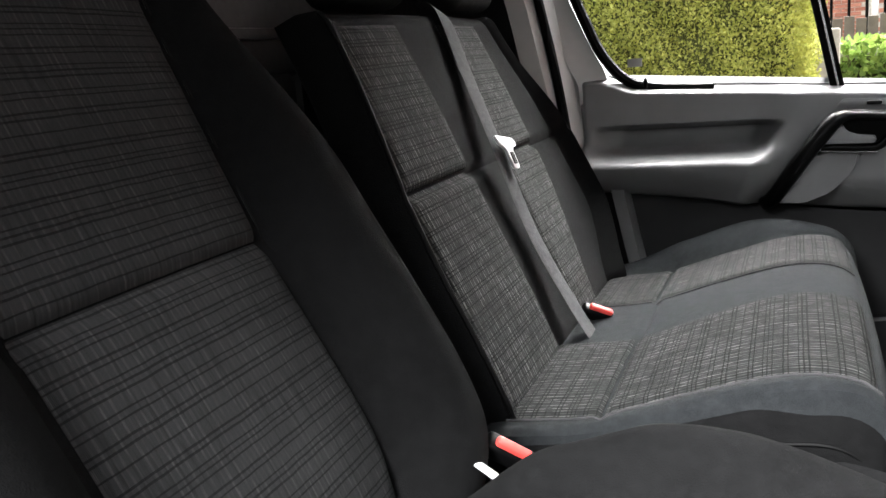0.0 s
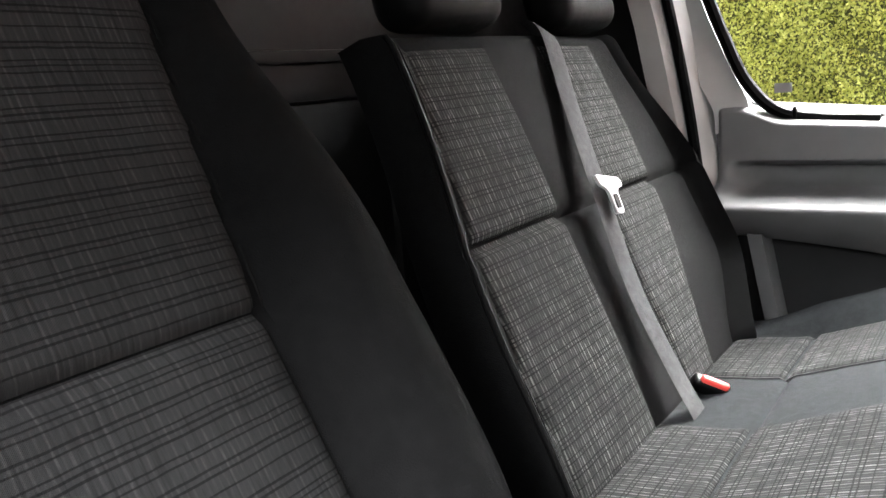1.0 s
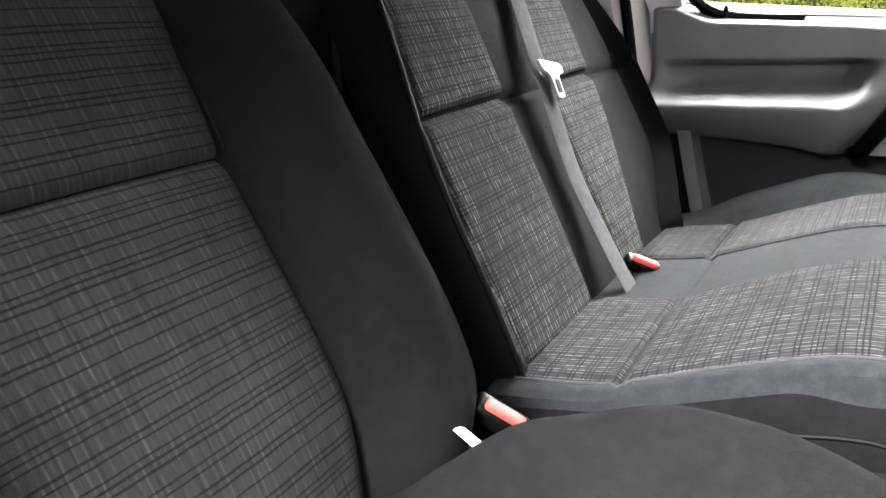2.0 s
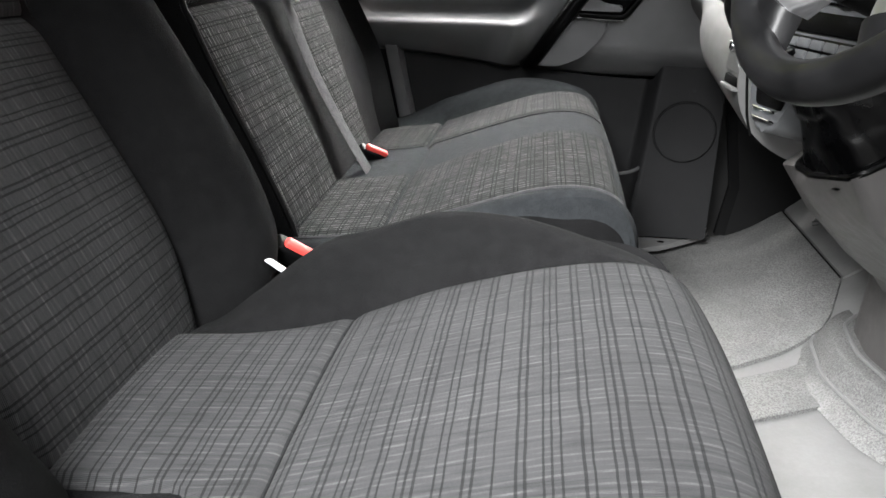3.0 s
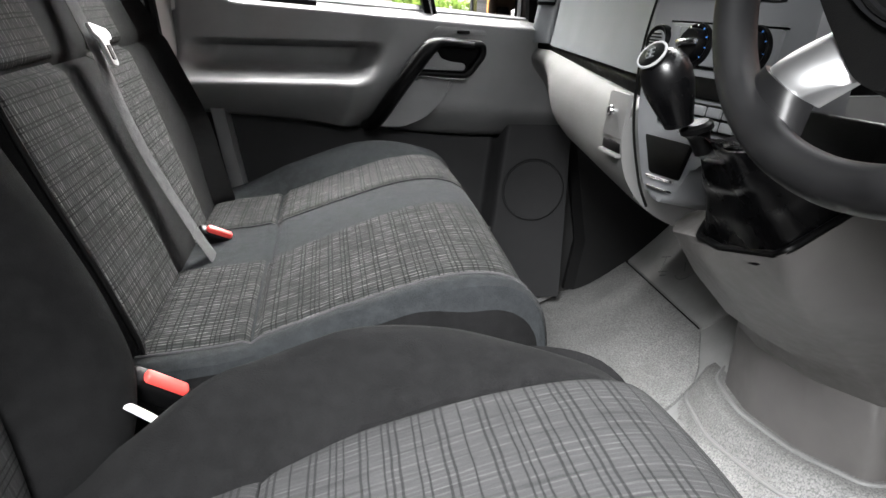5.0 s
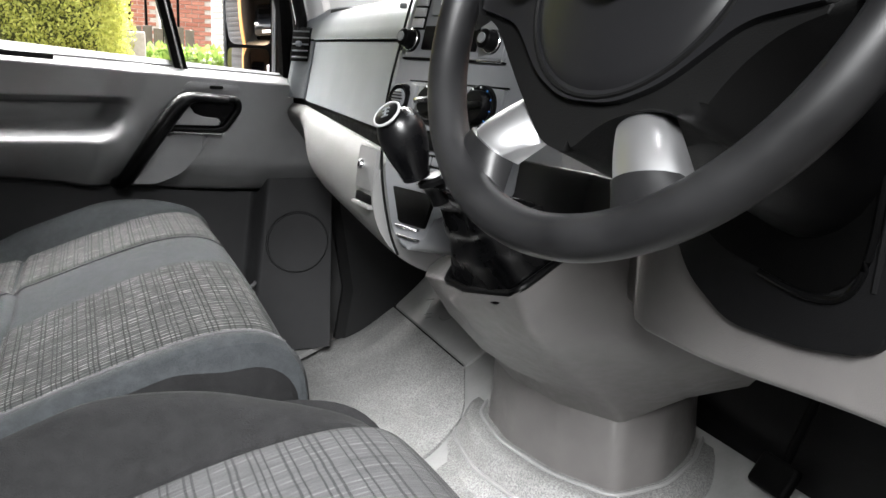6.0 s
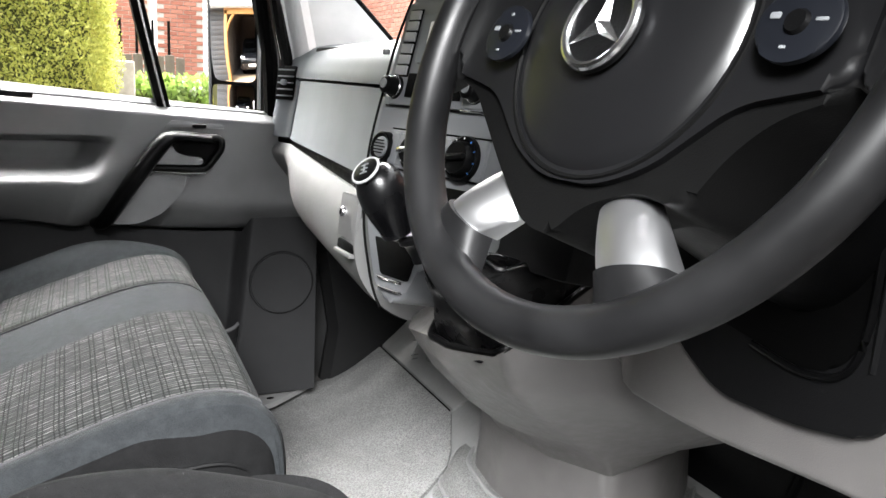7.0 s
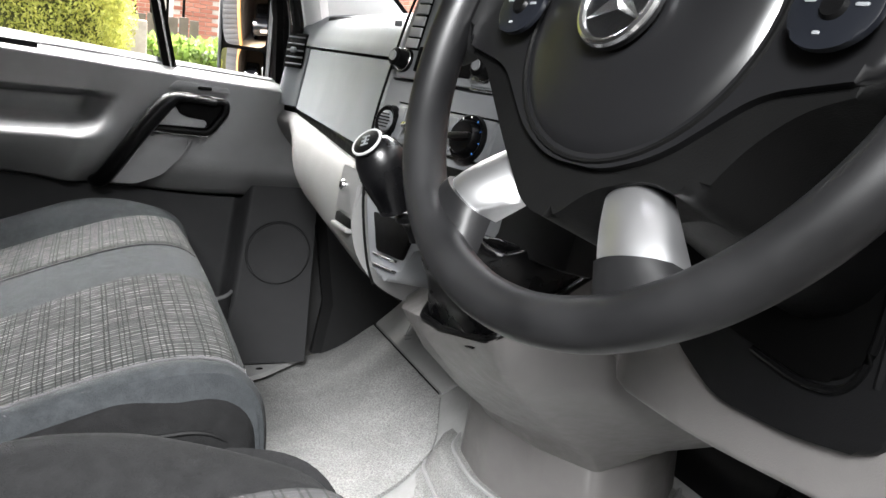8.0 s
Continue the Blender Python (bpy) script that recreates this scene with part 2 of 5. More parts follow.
M_KNEE = plastic("charcoal_knee_plastic", (0.0045, 0.0045, 0.0048), 0.5, gloss=0.15)
M_SLATE = rough_mat("pale_slate", (0.42, 0.42, 0.41), 10)
M_OAK = rough_mat("golden_oak_post", (0.50, 0.26, 0.09), 10, 0.7)
M_GRAVEL = rough_mat("tan_gravel", (0.34, 0.25, 0.16), 20, 0.9)
M_CARPAINT = plastic("dark_car_paint", (0.01, 0.011, 0.014), 0.15, 0.02, gloss=0.5)
M_TILE = rough_mat("roof_tile", (0.16, 0.10, 0.08), 10)
M_STONE = rough_mat("weathered_stone", (0.42, 0.39, 0.34), 12)
M_DARKWOOD = rough_mat("dark_fence_wood", (0.12, 0.10, 0.085), 14)
M_BLUE = plastic("blue_marking", (0.08, 0.25, 0.7), 0.5, 0.05)
M_KEY = plastic("pale_key_plastic", (0.24, 0.24, 0.245), 0.4, 0.02)
M_MARK = plastic("grey_symbol_paint", (0.10, 0.105, 0.11), 0.5, 0.02)
M_POD = plastic("dark_gloss_pod", (0.004, 0.0045, 0.006), 0.3, 0.02, gloss=0.25)

# ---- building helpers ----


def V(*a):
    return Vector(a)


def finish(bm, angle=40):
    bmesh.ops.recalc_face_normals(bm, faces=bm.faces)
    lim = radians(angle)
    for f in bm.faces:
        f.smooth = True
    for e in bm.edges:
        if len(e.link_faces) == 2 and e.calc_face_angle(0) > lim:
            e.smooth = False


def part(name, bm, material, parent=None, label="", angle=40, clean=True):
    if clean:
        finish(bm, angle)
    me = bpy.data.meshes.new(name)
    bm.to_mesh(me)
    bm.free()
    me.materials.append(material)
    ob = new(name, me)
    if parent is not None:
        ob.parent = parent
        if parent.parent is None:
            ob.matrix_parent_inverse = Matrix.Translation(-Vector(parent.location))
    if label:
        ob["label"] = label
    return ob


def thing(name, loc, label, category, group="", kind=""):
    ob = new(name)
    ob.location = loc
    ob.empty_display_size = 0.05
    return tagged(ob, label, category, group, kind)


def loft(rings, closed=True, cap=True, bm=None):
    """Skin over rings of equal length."""
    bm = bm or bmesh.new()
    vs = [[bm.verts.new(p) for p in r] for r in rings]
    n = len(rings[0])
    for a, b in zip(vs, vs[1:]):
        for i in range(n if closed else n - 1):
            j = (i + 1) % n
            bm.faces.new((a[i], a[j], b[j], b[i]))
    if cap and closed:
        bm.faces.new(vs[0])
        bm.faces.new(vs[-1])
    return bm


def smooth_path(pts, n):
    """Points along a smooth curve through pts."""
    pts = [Vector(p) for p in pts]
    out = []
    segs = len(pts) - 1
    for i in range(n + 1):
        s = i / n * segs
        k = min(int(s), segs - 1)
        t = s - k
        p0 = pts[max(k - 1, 0)]
        p1, p2 = pts[k], pts[k + 1]
        p3 = pts[min(k + 2, segs)]
        out.append(0.5 * ((2 * p1) + (p2 - p0) * t + (2 * p0 - 5 * p1 + 4 * p2 - p3) * t * t + (3 * p1 - p0 - 3 * p2 + p3) * t ** 3))
    return out


def tube(path, radius, sides=12, closed=False, flat=1.0, up=None, bm=None):
    """Sweep of an ellipse along a path; radius a number or a function of 0..1."""
    rings = []
    n = len(path)
    ref = Vector(up) if up else V(0, 0, 1)
    for i, p in enumerate(path):
        a = path[(i - 1) % n] if closed or i else path[0]
        b = path[(i + 1) % n] if closed or i < n - 1 else path[-1]
        d = (Vector(b) - Vector(a)).normalized()
        if abs(d.dot(ref)) > 0.98:
            s = d.orthogonal().normalized()
        else:
            s = d.cross(ref).normalized()
        w = s.cross(d)
        r = radius(i / (n - 1)) if callable(radius) else radius
        rings.append([Vector(p) + s * math.cos(k) * r + w * math.sin(k) * r * flat for k in [2 * math.pi * j / sides for j in range(sides)]])
    if closed:
        rings.append(rings[0])
        bm = loft(rings, cap=False, bm=bm)
        bmesh.ops.remove_doubles(bm, verts=bm.verts, dist=1e-6)
        return bm
    return loft(rings, bm=bm)


def rbox(size, m=None, bevel=0.004, seg=2, bm=None):
    own = bm is None
    bm = bm or bmesh.new()
    r = bmesh.ops.create_cube(bm, size=1.0)
    for v in r["verts"]:
        v.co = Vector((v.co.x * size[0], v.co.y * size[1], v.co.z * size[2]))
    if bevel > 0:
        es = list({e for v in r["verts"] for e in v.link_edges})
        bv = bmesh.ops.bevel(bm, geom=es, offset=bevel, segments=seg, profile=0.5, affect="EDGES")
        vs = list({v for f in bv["faces"] for v in f.verts} | {v for v in r["verts"] if v.is_valid})
    else:
        vs = r["verts"]
    if m is not None:
        bmesh.ops.transform(bm, matrix=m, verts=bm.verts if own else vs)
    return bm


def prism(outline, depth, m, bevel=0.003, seg=2):
    """Outline in the local xy plane, raised by depth along z, rounded on its top rim, placed by m."""
    bm = bmesh.new()
    lo = [bm.verts.new((x, y, 0)) for x, y in outline]
    hi = [bm.verts.new((x, y, depth)) for x, y in outline]
    n = len(lo)
    bm.faces.new(list(reversed(lo)))
    top = bm.faces.new(hi)
    for i in range(n):
        j = (i + 1) % n
        bm.faces.new((lo[i], lo[j], hi[j], hi[i]))
    if bevel > 0:
        bmesh.ops.bevel(bm, geom=list(top.edges), offset=bevel, segments=seg, profile=0.5, affect="EDGES")
    bmesh.ops.transform(bm, matrix=m, verts=bm.verts)
    return bm


def round_poly(pts, r, seg=5):
    """Outline with its corners rounded."""
    out = []
    n = len(pts)
    for i in range(n):
        p = Vector((*pts[i], 0))
        a = Vector((*pts[i - 1], 0)) - p
        b = Vector((*pts[(i + 1) % n], 0)) - p
        k = min(r, a.length * 0.45, b.length * 0.45)
        a, b = p + a.normalized() * k, p + b.normalized() * k
        for s in range(seg + 1):
            t = s / seg
            q = a * (1 - t) ** 2 + p * 2 * t * (1 - t) + b * t * t
            out.append((q.x, q.y))
    return out


def circle(r, n=28, cx=0, cy=0):
    return [(cx + r * math.cos(2 * math.pi * i / n), cy + r * math.sin(2 * math.pi * i / n)) for i in range(n)]


def axes(origin, ex, ey):
    """Pose whose local x and y run along ex and ey."""
    ex = Vector(ex).normalized()
    ey = Vector(ey)
    ey = (ey - ex * ey.dot(ex)).normalized()
    ez = ex.cross(ey)
    m = Matrix((ex, ey, ez)).transposed().to_4x4()
    m.translation = Vector(origin)
    return m


def lathe(profile, m, n=28):
    """Profile of (radius, height) turned about local z."""
    rings = [[Vector((r * math.cos(2 * math.pi * i / n), r * math.sin(2 * math.pi * i / n), h)) for i in range(n)] for r, h in profile]
    bm = loft(rings)
    bmesh.ops.transform(bm, matrix=m, verts=bm.verts)
    return bm


def step(a, b, x):
    t = max(0.0, min(1.0, (x - a) / (b - a)))
    return t * t * (3 - 2 * t)


def field(fn, us, vs, thick, axis):
    """Moulded shell: a grid of points fn(u, v), with its back pushed along axis by thick."""
    bm = bmesh.new()
    ax = Vector(axis) * thick
    front = [[bm.verts.new(fn(u, v)) for u in us] for v in vs]
    back = [[bm.verts.new(Vector(fn(u, v)) + ax) for u in (us[0], us[-1])] for v in (vs[0], vs[-1])]
    nu, nv = len(us), len(vs)
    if ax.y:
        zt = min(v.co.z for v in front[-1])
        for v in back[1]:
            v.co.z = min(v.co.z, zt)
    for j in range(nv - 1):
        for i in range(nu - 1):
            bm.faces.new((front[j][i], front[j][i + 1], front[j + 1][i + 1], front[j + 1][i]))
    bm.faces.new([front[0][i] for i in range(nu)] + [back[0][1], back[0][0]])
    bm.faces.new([front[-1][i] for i in range(nu)] + [back[1][1], back[1][0]])
    bm.faces.new([front[j][0] for j in range(nv)] + [back[1][0], back[0][0]])
    bm.faces.new([front[j][-1] for j in range(nv)] + [back[1][1], back[0][1]])
    bm.faces.new((back[0][0], back[0][1], back[1][1], back[1][0]))
    return bm


# ---- cushions ----


class Pad:
    """An upholstered pad: a side profile in x and z swept across y, with side bolsters and rounded ends."""

    def __init__(self, prof, yc, half, inset, thick, bolster, roll=0.045, n=60, end0=0.02, end1=0.05, near=None, near_bolster=None, near_inset=None):
        self.near, self.near_bolster, self.near_inset, self.creases = near, near_bolster, near_inset, []
        self.c = smooth_path([(x, 0, z) for x, z in prof], n)
        self.n = n
        self.len = [0.0]
        for a, b in zip(self.c, self.c[1:]):
            self.len.append(self.len[-1] + (b - a).length)
        self.yc, self.half, self.inset, self.thick, self.bolster, self.roll = yc, half, inset, thick, bolster, roll
        self.end0, self.end1 = end0, end1

    def place(self, s):
        """Centre, outward normal at the length s."""
        k = max(0, min(self.n - 1, next((i for i in range(self.n) if self.len[i + 1] >= s), self.n - 1)))
        t = (s - self.len[k]) / max(1e-9, self.len[k + 1] - self.len[k])
        c = self.c[k].lerp(self.c[k + 1], max(0, min(1, t)))
        a = self.c[max(k - 2, 0)]
        b = self.c[min(k + 3, self.n)]
        d = (b - a).normalized()
        return c, V(-d.z, 0, d.x), d

    def wide(self, f, side):
        return self.half(f) if side >= 0 or self.near is None else self.near(f)

    def total(self):
        return self.len[-1]

    def height(self, y, s):
        f = s / self.total()
        w = self.wide(f, y)
        i0 = self.near_inset(f) if y < 0 and self.near_inset else self.inset(f) * w / self.wide(f, 1.0)
        a = abs(y)
        h = 0.0
        if a > i0:
            t = (a - i0) / max(1e-6, w - i0)
            b = self.near_bolster(f) if y < 0 and self.near_bolster else self.bolster(f)
            h += b * math.sin(math.pi * min(1, t * 0.9) ** 0.9) - 0.004 * math.exp(-(t / 0.06) ** 2)
            q = max(0.0, (t - 0.55) / 0.45)
            h -= self.roll * (1 - math.sqrt(max(0.0, 1 - min(1, q) ** 2)))
        else:
            h += 0.006 * (1 - (a / i0) ** 2) - 0.004 * math.exp(-((i0 - a) / 0.006) ** 2)
        for at_s, depth, width in self.creases:
            h -= depth * math.exp(-((s - at_s) / width) ** 2) * (1 if a < i0 else math.exp(-((a - i0) / 0.02) ** 2))
        for e, r in ((s, self.end0), (self.total() - s, self.end1)):
            if e < r:
                h -= r - math.sqrt(max(0.0, r * r - (r - e) ** 2))
        return h

    def at(self, y, s, lift=0.0):
        c, nrm, _ = self.place(s)
        return V(c.x, self.yc + y, c.z) + nrm * (self.height(y, s) + lift)

    def body(self, ny=44, ns=64):
        rings = []
        for j in range(ns + 1):
            s = self.total() * j / ns
            f = j / ns
            w, w0 = self.wide(f, 1.0), self.wide(f, -1.0)
            us = [math.copysign(abs(2 * i / ny - 1) ** 0.8, i - ny / 2) for i in range(ny + 1)]
            ring = [self.at((w if u > 0 else w0) * u, s) for u in us]
            c, nrm, _ = self.place(s)
            th = self.thick(f)
            for k, y in ((0.985, w * 0.985), (0.9, w * 0.9), (0, 0), (0.9, -w0 * 0.9), (0.985, -w0 * 0.985)):
                d = th if k < 0.95 else th - 0.02
                ring.append(V(c.x, self.yc + y, c.z) - nrm * d)
            rings.append(ring)
        return loft(rings)

    def panel(self, y0, y1, s0, s1, lift=0.004, ny=26, ns=64, v0=0.0):
        """A stitched cloth panel lying proud of the body; y0 and y1 may be functions of s."""
        bm = bmesh.new()
        uv = bm.loops.layers.uv.new("UVMap")
        fy0 = y0 if callable(y0) else (lambda s: y0)
        fy1 = y1 if callable(y1) else (lambda s: y1)
        grid, info = [], {}
        for j in range(-1, ns + 2):
            row = []
            jj = max(0, min(ns, j))
            s = s0 + (s1 - s0) * jj / ns
            for i in range(-1, ny + 2):
                ii = max(0, min(ny, i))
                a, b = fy0(s), fy1(s)
                y = a + (b - a) * ii / ny
                e = min(y - a, b - y, s - s0, s1 - s)
                puff = lift * (1 - math.exp(-e / 0.005)) + 0.0006
                if i < 0 or j < 0 or i > ny or j > ns:
                    puff = -0.006
                v = bm.verts.new(self.at(y, s, puff))
                info[v] = (y + self.yc, s + v0)
                row.append(v)
            grid.append(row)
        for a, b in zip(grid, grid[1:]):
            for i in range(len(a) - 1):
                f = bm.faces.new((a[i], a[i + 1], b[i + 1], b[i]))
                for lp in f.loops:
                    lp[uv].uv = info[lp.vert]
        return bm

    def seam(self, pts, r=0.0016):
        """A stitched cord along (y, s) points."""
        return tube([self.at(y, s, 0.0012) for y, s in pts], r, 6)

# ---- cab structure ----
FLOOR = 0.025
DOOR = 1.73


def structure(name, bm, mat, label, category, angle=40):
    return tagged(part(name, bm, mat, None, label, angle), label, category, "", "structure")


# floor pan under the mats: flat at the driver, rising early to the toe board at the passenger
prof = [(-0.80, FLOOR - 0.012), (0.30, FLOOR - 0.012), (0.44, FLOOR - 0.010), (0.54, 0.032), (0.65, 0.105), (0.75, 0.200), (0.86, 0.325), (0.98, 0.50)]
prof2 = [(-0.80, FLOOR - 0.012), (0.30, FLOOR - 0.012), (0.62, FLOOR - 0.006), (0.80, 0.045), (0.92, 0.085), (1.0, 0.17), (1.03, 0.50)]
pp = smooth_path([(x, 0, z) for x, z in prof], 60)
pp2 = smooth_path([(x, 0, z) for x, z in prof2], 60)


def along(path, x):
    """Height of a floor profile at x."""
    for a, b in zip(path, path[1:]):
        if a.x <= x <= b.x:
            return a.z + (b.z - a.z) * (x - a.x) / (b.x - a.x)
    return FLOOR


def on_floor(x, y):
    """Height of the floor pan at x and y."""
    return along(pp2, x) + (along(pp, x) - along(pp2, x)) * step(1.06, 1.22, y)


fx = [-0.80 + 1.779 * i / 90 for i in range(91)]
bm = loft([[V(x, y, on_floor(x, y)) for x in fx] + [V(x, y, on_floor(x, y) - 0.03) for x in reversed(fx)] for y in (0.02, 0.5, 0.9, 1.05, 1.08, 1.11, 1.14, 1.17, 1.20, 1.23, 1.30, 1.5, 1.80)])
structure("floor", bm, M_RUBSMOOTH, "grey moulded rubber cab floor rising to the toe board", "floor")

bm = rbox((0.03, 1.90, 1.45), pose(-0.80, 0.87, 0.70), 0.004)
wall_b = structure("wall_bulkhead", bm, M_BULK, "grey steel bulkhead behind the seats", "wall")
bm = rbox((0.012, 1.55, 0.02), pose(-0.779, 0.95, 0.875), 0.005)
part("swage", bm, M_BULK, wall_b)
bm = rbox((0.016, 0.5, 0.34), pose(-0.779, 0.95, 0.64), 0.02)
part("swage", bm, M_BULK, wall_b)

# unseen front edge bent lower to keep steep windscreen light off the backrests
bm = field(lambda u, v: V(u, v, 1.46 - 0.05 * ((v - 0.87) / 0.9) ** 4 - 0.95 * max(0, u - 0.1) ** 2),
           [-0.82 + 1.35 * i / 14 for i in range(15)], [-0.05 + 1.84 * i / 18 for i in range(19)], 0.03, (0, 0, 1))
structure("ceiling", bm, M_HEAD, "pale cloth headlining over the cab", "ceiling")

# outer door skin and pillar walls on the passenger side, round the window opening
bm = rbox((1.35, 0.02, 0.72), pose(0.10, 1.865, 0.30), 0.004)
rbox((1.35, 0.02, 0.18), pose(0.10, 1.80, 1.40), 0.004, bm=bm)
rbox((0.42, 0.06, 1.50), pose(-0.66, 1.82, 0.70), 0.01, bm=bm)
structure("wall_passenger_side", bm, M_BULK, "grey painted inner body side of the van", "wall")
bm = rbox((0.56, 0.06, 1.50), pose(-0.68, -0.24, 0.70), 0.01)
rbox((0.50, 0.05, 2.0), pose(0.92, -0.25, 0.50), 0.01, bm=bm)
structure("wall_driver_side", bm, M_BULK, "grey painted body side round the open driver door", "wall")
# added out of view to cut level light entering by the driver door
bm = rbox((9.0, 0.2, 2.3), pose(0.0, -1.75, 0.45), 0.0)
structure("wall_light_block", bm, M_BULK, "unseen added wall that holds low light off the driver door", "wall")
bm = rbox((0.03, 1.86, 0.90), pose(1.06, 0.87, 0.38), 0.01)
# unseen shelf added to stop light leaking down behind the dash
rbox((0.30, 1.86, 0.03), pose(0.94, 0.87, 0.80), 0.004, bm=bm)
structure("wall_firewall", bm, M_SEAL, "dark firewall behind the dashboard", "wall")

# pale B pillar trim
bm = loft([[V(x + dx, y, z) for x, y in ((-0.50, 1.80), (-0.475, 1.70), (-0.43, 1.70), (-0.40, 1.735), (-0.37, 1.80))]
           for z, dx in ((0.02, 0.07), (0.35, 0.03), (0.62, 0.0), (0.9, -0.055), (1.2, -0.13), (1.42, -0.20))])
bp = structure("trim_b_pillar", bm, M_PILLAR, "pale grey B pillar trim beside the passenger door", "pillar trim")
part("seal", tube(smooth_path([(-0.345, 1.715, 0.02), (-0.385, 1.715, 0.35), (-0.412, 1.715, 0.62), (-0.452, 1.72, 0.86), (-0.53, 1.72, 1.2), (-0.6, 1.72, 1.4)], 30), 0.011, 8), M_SEAL, bp, "black rubber door seal")
part("peg", lathe([(0.001, 0), (0.010, 0.001), (0.011, 0.012), (0.007, 0.02), (0.001, 0.021)], axes((-0.43, 1.703, 0.64), (1, 0, 0), (0, 0, 1)), 16), M_BLACK, bp)

# ---- passenger door ----
door = thing("door_passenger", (0.0, DOOR, 0.05), "grey moulded plastic van passenger door with black grab handle", "door", kind="structure")


def low_line(x):
    """Height of the break between the upper lining and the lower wall."""
    return 0.470 - 0.055 * step(-0.4, 0.27, x)


def rise(x):
    """Height of the sloping sill over its middle, with the lift at the rear corner of the window."""
    return 0.022 * step(-0.255, -0.345, x) ** 1.2 - 0.0045 - 0.058 * (x + 0.25)


def door_y(x, z):
    """Depth of the upper door lining."""
    y = DOOR + 0.024 - 0.024 * step(-0.01, 0.075, x + (0.66 - z) * 0.45) * step(0.40, 0.44, z)
    y += 0.040 * step(0.693, 0.716, z - rise(x)) ** 2
    # hollow above the armrest
    sx = step(-0.37, -0.30, x) * (1 - step(-0.01, 0.05, x + (0.62 - z) * 0.55))
    y += 0.066 * sx * step(0.628, 0.608, z) * step(0.548, 0.575, z)
    # armrest roll
    ax = 1 - step(-0.02, 0.06, x + (0.57 - z) * 0.30)
    y -= 0.078 * ax * (max(0.0, 1 - ((0.540 - z) / (0.540 - low_line(x))) ** 1.35) if z < 0.54 else math.exp(-((z - 0.540) / 0.030) ** 2))
    # lower edge tucks under
    y += 0.030 * step(low_line(x) + 0.012, low_line(x), z) + 0.075 * (1 - ax) * step(low_line(x) + 0.095, low_line(x) - 0.02, z) ** 1.3
    # hollow behind the grab handle
    d = math.hypot((x - 0.045) / 0.145, (z - 0.570) / 0.115)
    below = (x - 0.01) * 0.80 - (z - 0.448)
    if below > 0 and z < 0.566:
        y += 0.050 * step(1.0, 0.20, d) ** 0.8 * step(0.0, 0.03, below)
    y += 0.03 * step(-0.375, -0.40, x)
    return y


def lower_y(x, z):
    """Depth of the lower door wall with its pocket and speaker housing."""
    front = step(0.286, 0.310, x + (0.45 - z) * 0.10)
    y = DOOR + 0.052 - 0.045 * step(0.196, 0.188, z) * step(0.02, 0.15, x)
    y += (DOOR - 0.018 - y) * front
    y += 0.05 * step(0.47, 0.50, x)
    return y


xs = [-0.402 + 0.90 * i / 210 for i in range(211)]
fs = [i / 150 for i in range(151)]
part("lining", field(lambda u, f: V(u, door_y(u, low_line(u) + (0.718 + rise(u) - low_line(u)) * f), low_line(u) + (0.718 + rise(u) - low_line(u)) * f), xs, fs, 0.12, (0, 1, 0)), M_DOOR, door, "grey moulded lining with armrest roll", 60)
xs = [-0.395 + 0.845 * i / 190 for i in range(191)]
part("lower_wall", field(lambda u, f: V(u, lower_y(u, 0.06 + (low_line(u) + 0.006 - 0.06 + 0.04 * step(0.29, 0.31, u)) * f), 0.06 + (low_line(u) + 0.006 - 0.06 + 0.04 * step(0.29, 0.31, u)) * f), xs, [i / 100 for i in range(101)], 0.06, (0, 1, 0)), M_DOORLOW, door, "dark grey lower door wall with pocket", 60)

part("pillar_edge", loft([[V(x, 1.722, z), V(x + 0.028, 1.718, z), V(x + 0.030, 1.79, z), V(x - 0.004, 1.79, z)] for x, z in ((-0.319, 0.486), (-0.300, 0.39), (-0.281, 0.30), (-0.25, 0.16), (-0.235, 0.06))]), M_DOOR, door, "pale grey rear edge of the door wall")
part("speaker_cover", lathe([(0.001, 0.0), (0.060, 0.0), (0.066, -0.001), (0.067, 0.003)], axes((0.372, DOOR - 0.022, 0.315), (1, 0, 0), (0, 0, 1)) @ pose(0, 0, 0, 180), 40), M_DOORLOW, door, "round speaker cover")
part("speaker_ring", tube([V(0.372 + 0.070 * math.cos(a), DOOR - 0.0195, 0.315 + 0.070 * math.sin(a)) for a in [2 * math.pi * i / 48 for i in range(48)]], 0.0011, 6, True, up=(0, 1, 0)), M_KICK, door)


def oval(k, z, n=36):
    """Outline of the bottle pocket, k times its full size."""
    return [V(0.192 + 0.098 * k * math.cos(a), 1.762 + 0.106 * k * math.sin(a), z) for a in [2 * math.pi * i / n for i in range(n)]]


pocket = part("bottle_pocket", loft([oval(0.80, 0.055), oval(0.84, 0.08), oval(0.95, 0.17), oval(0.985, 0.222), oval(0.93, 0.222), oval(0.84, 0.12), oval(0.5, 0.10)]), M_DOORLOW, door, "dark grey moulded bottle pocket", 60)
part("lip", tube([p for p in oval(0.965, 0.2235, 48) if p.y < 1.75], 0.0042, 8), M_DOOR, pocket, "pale rim of the pocket")

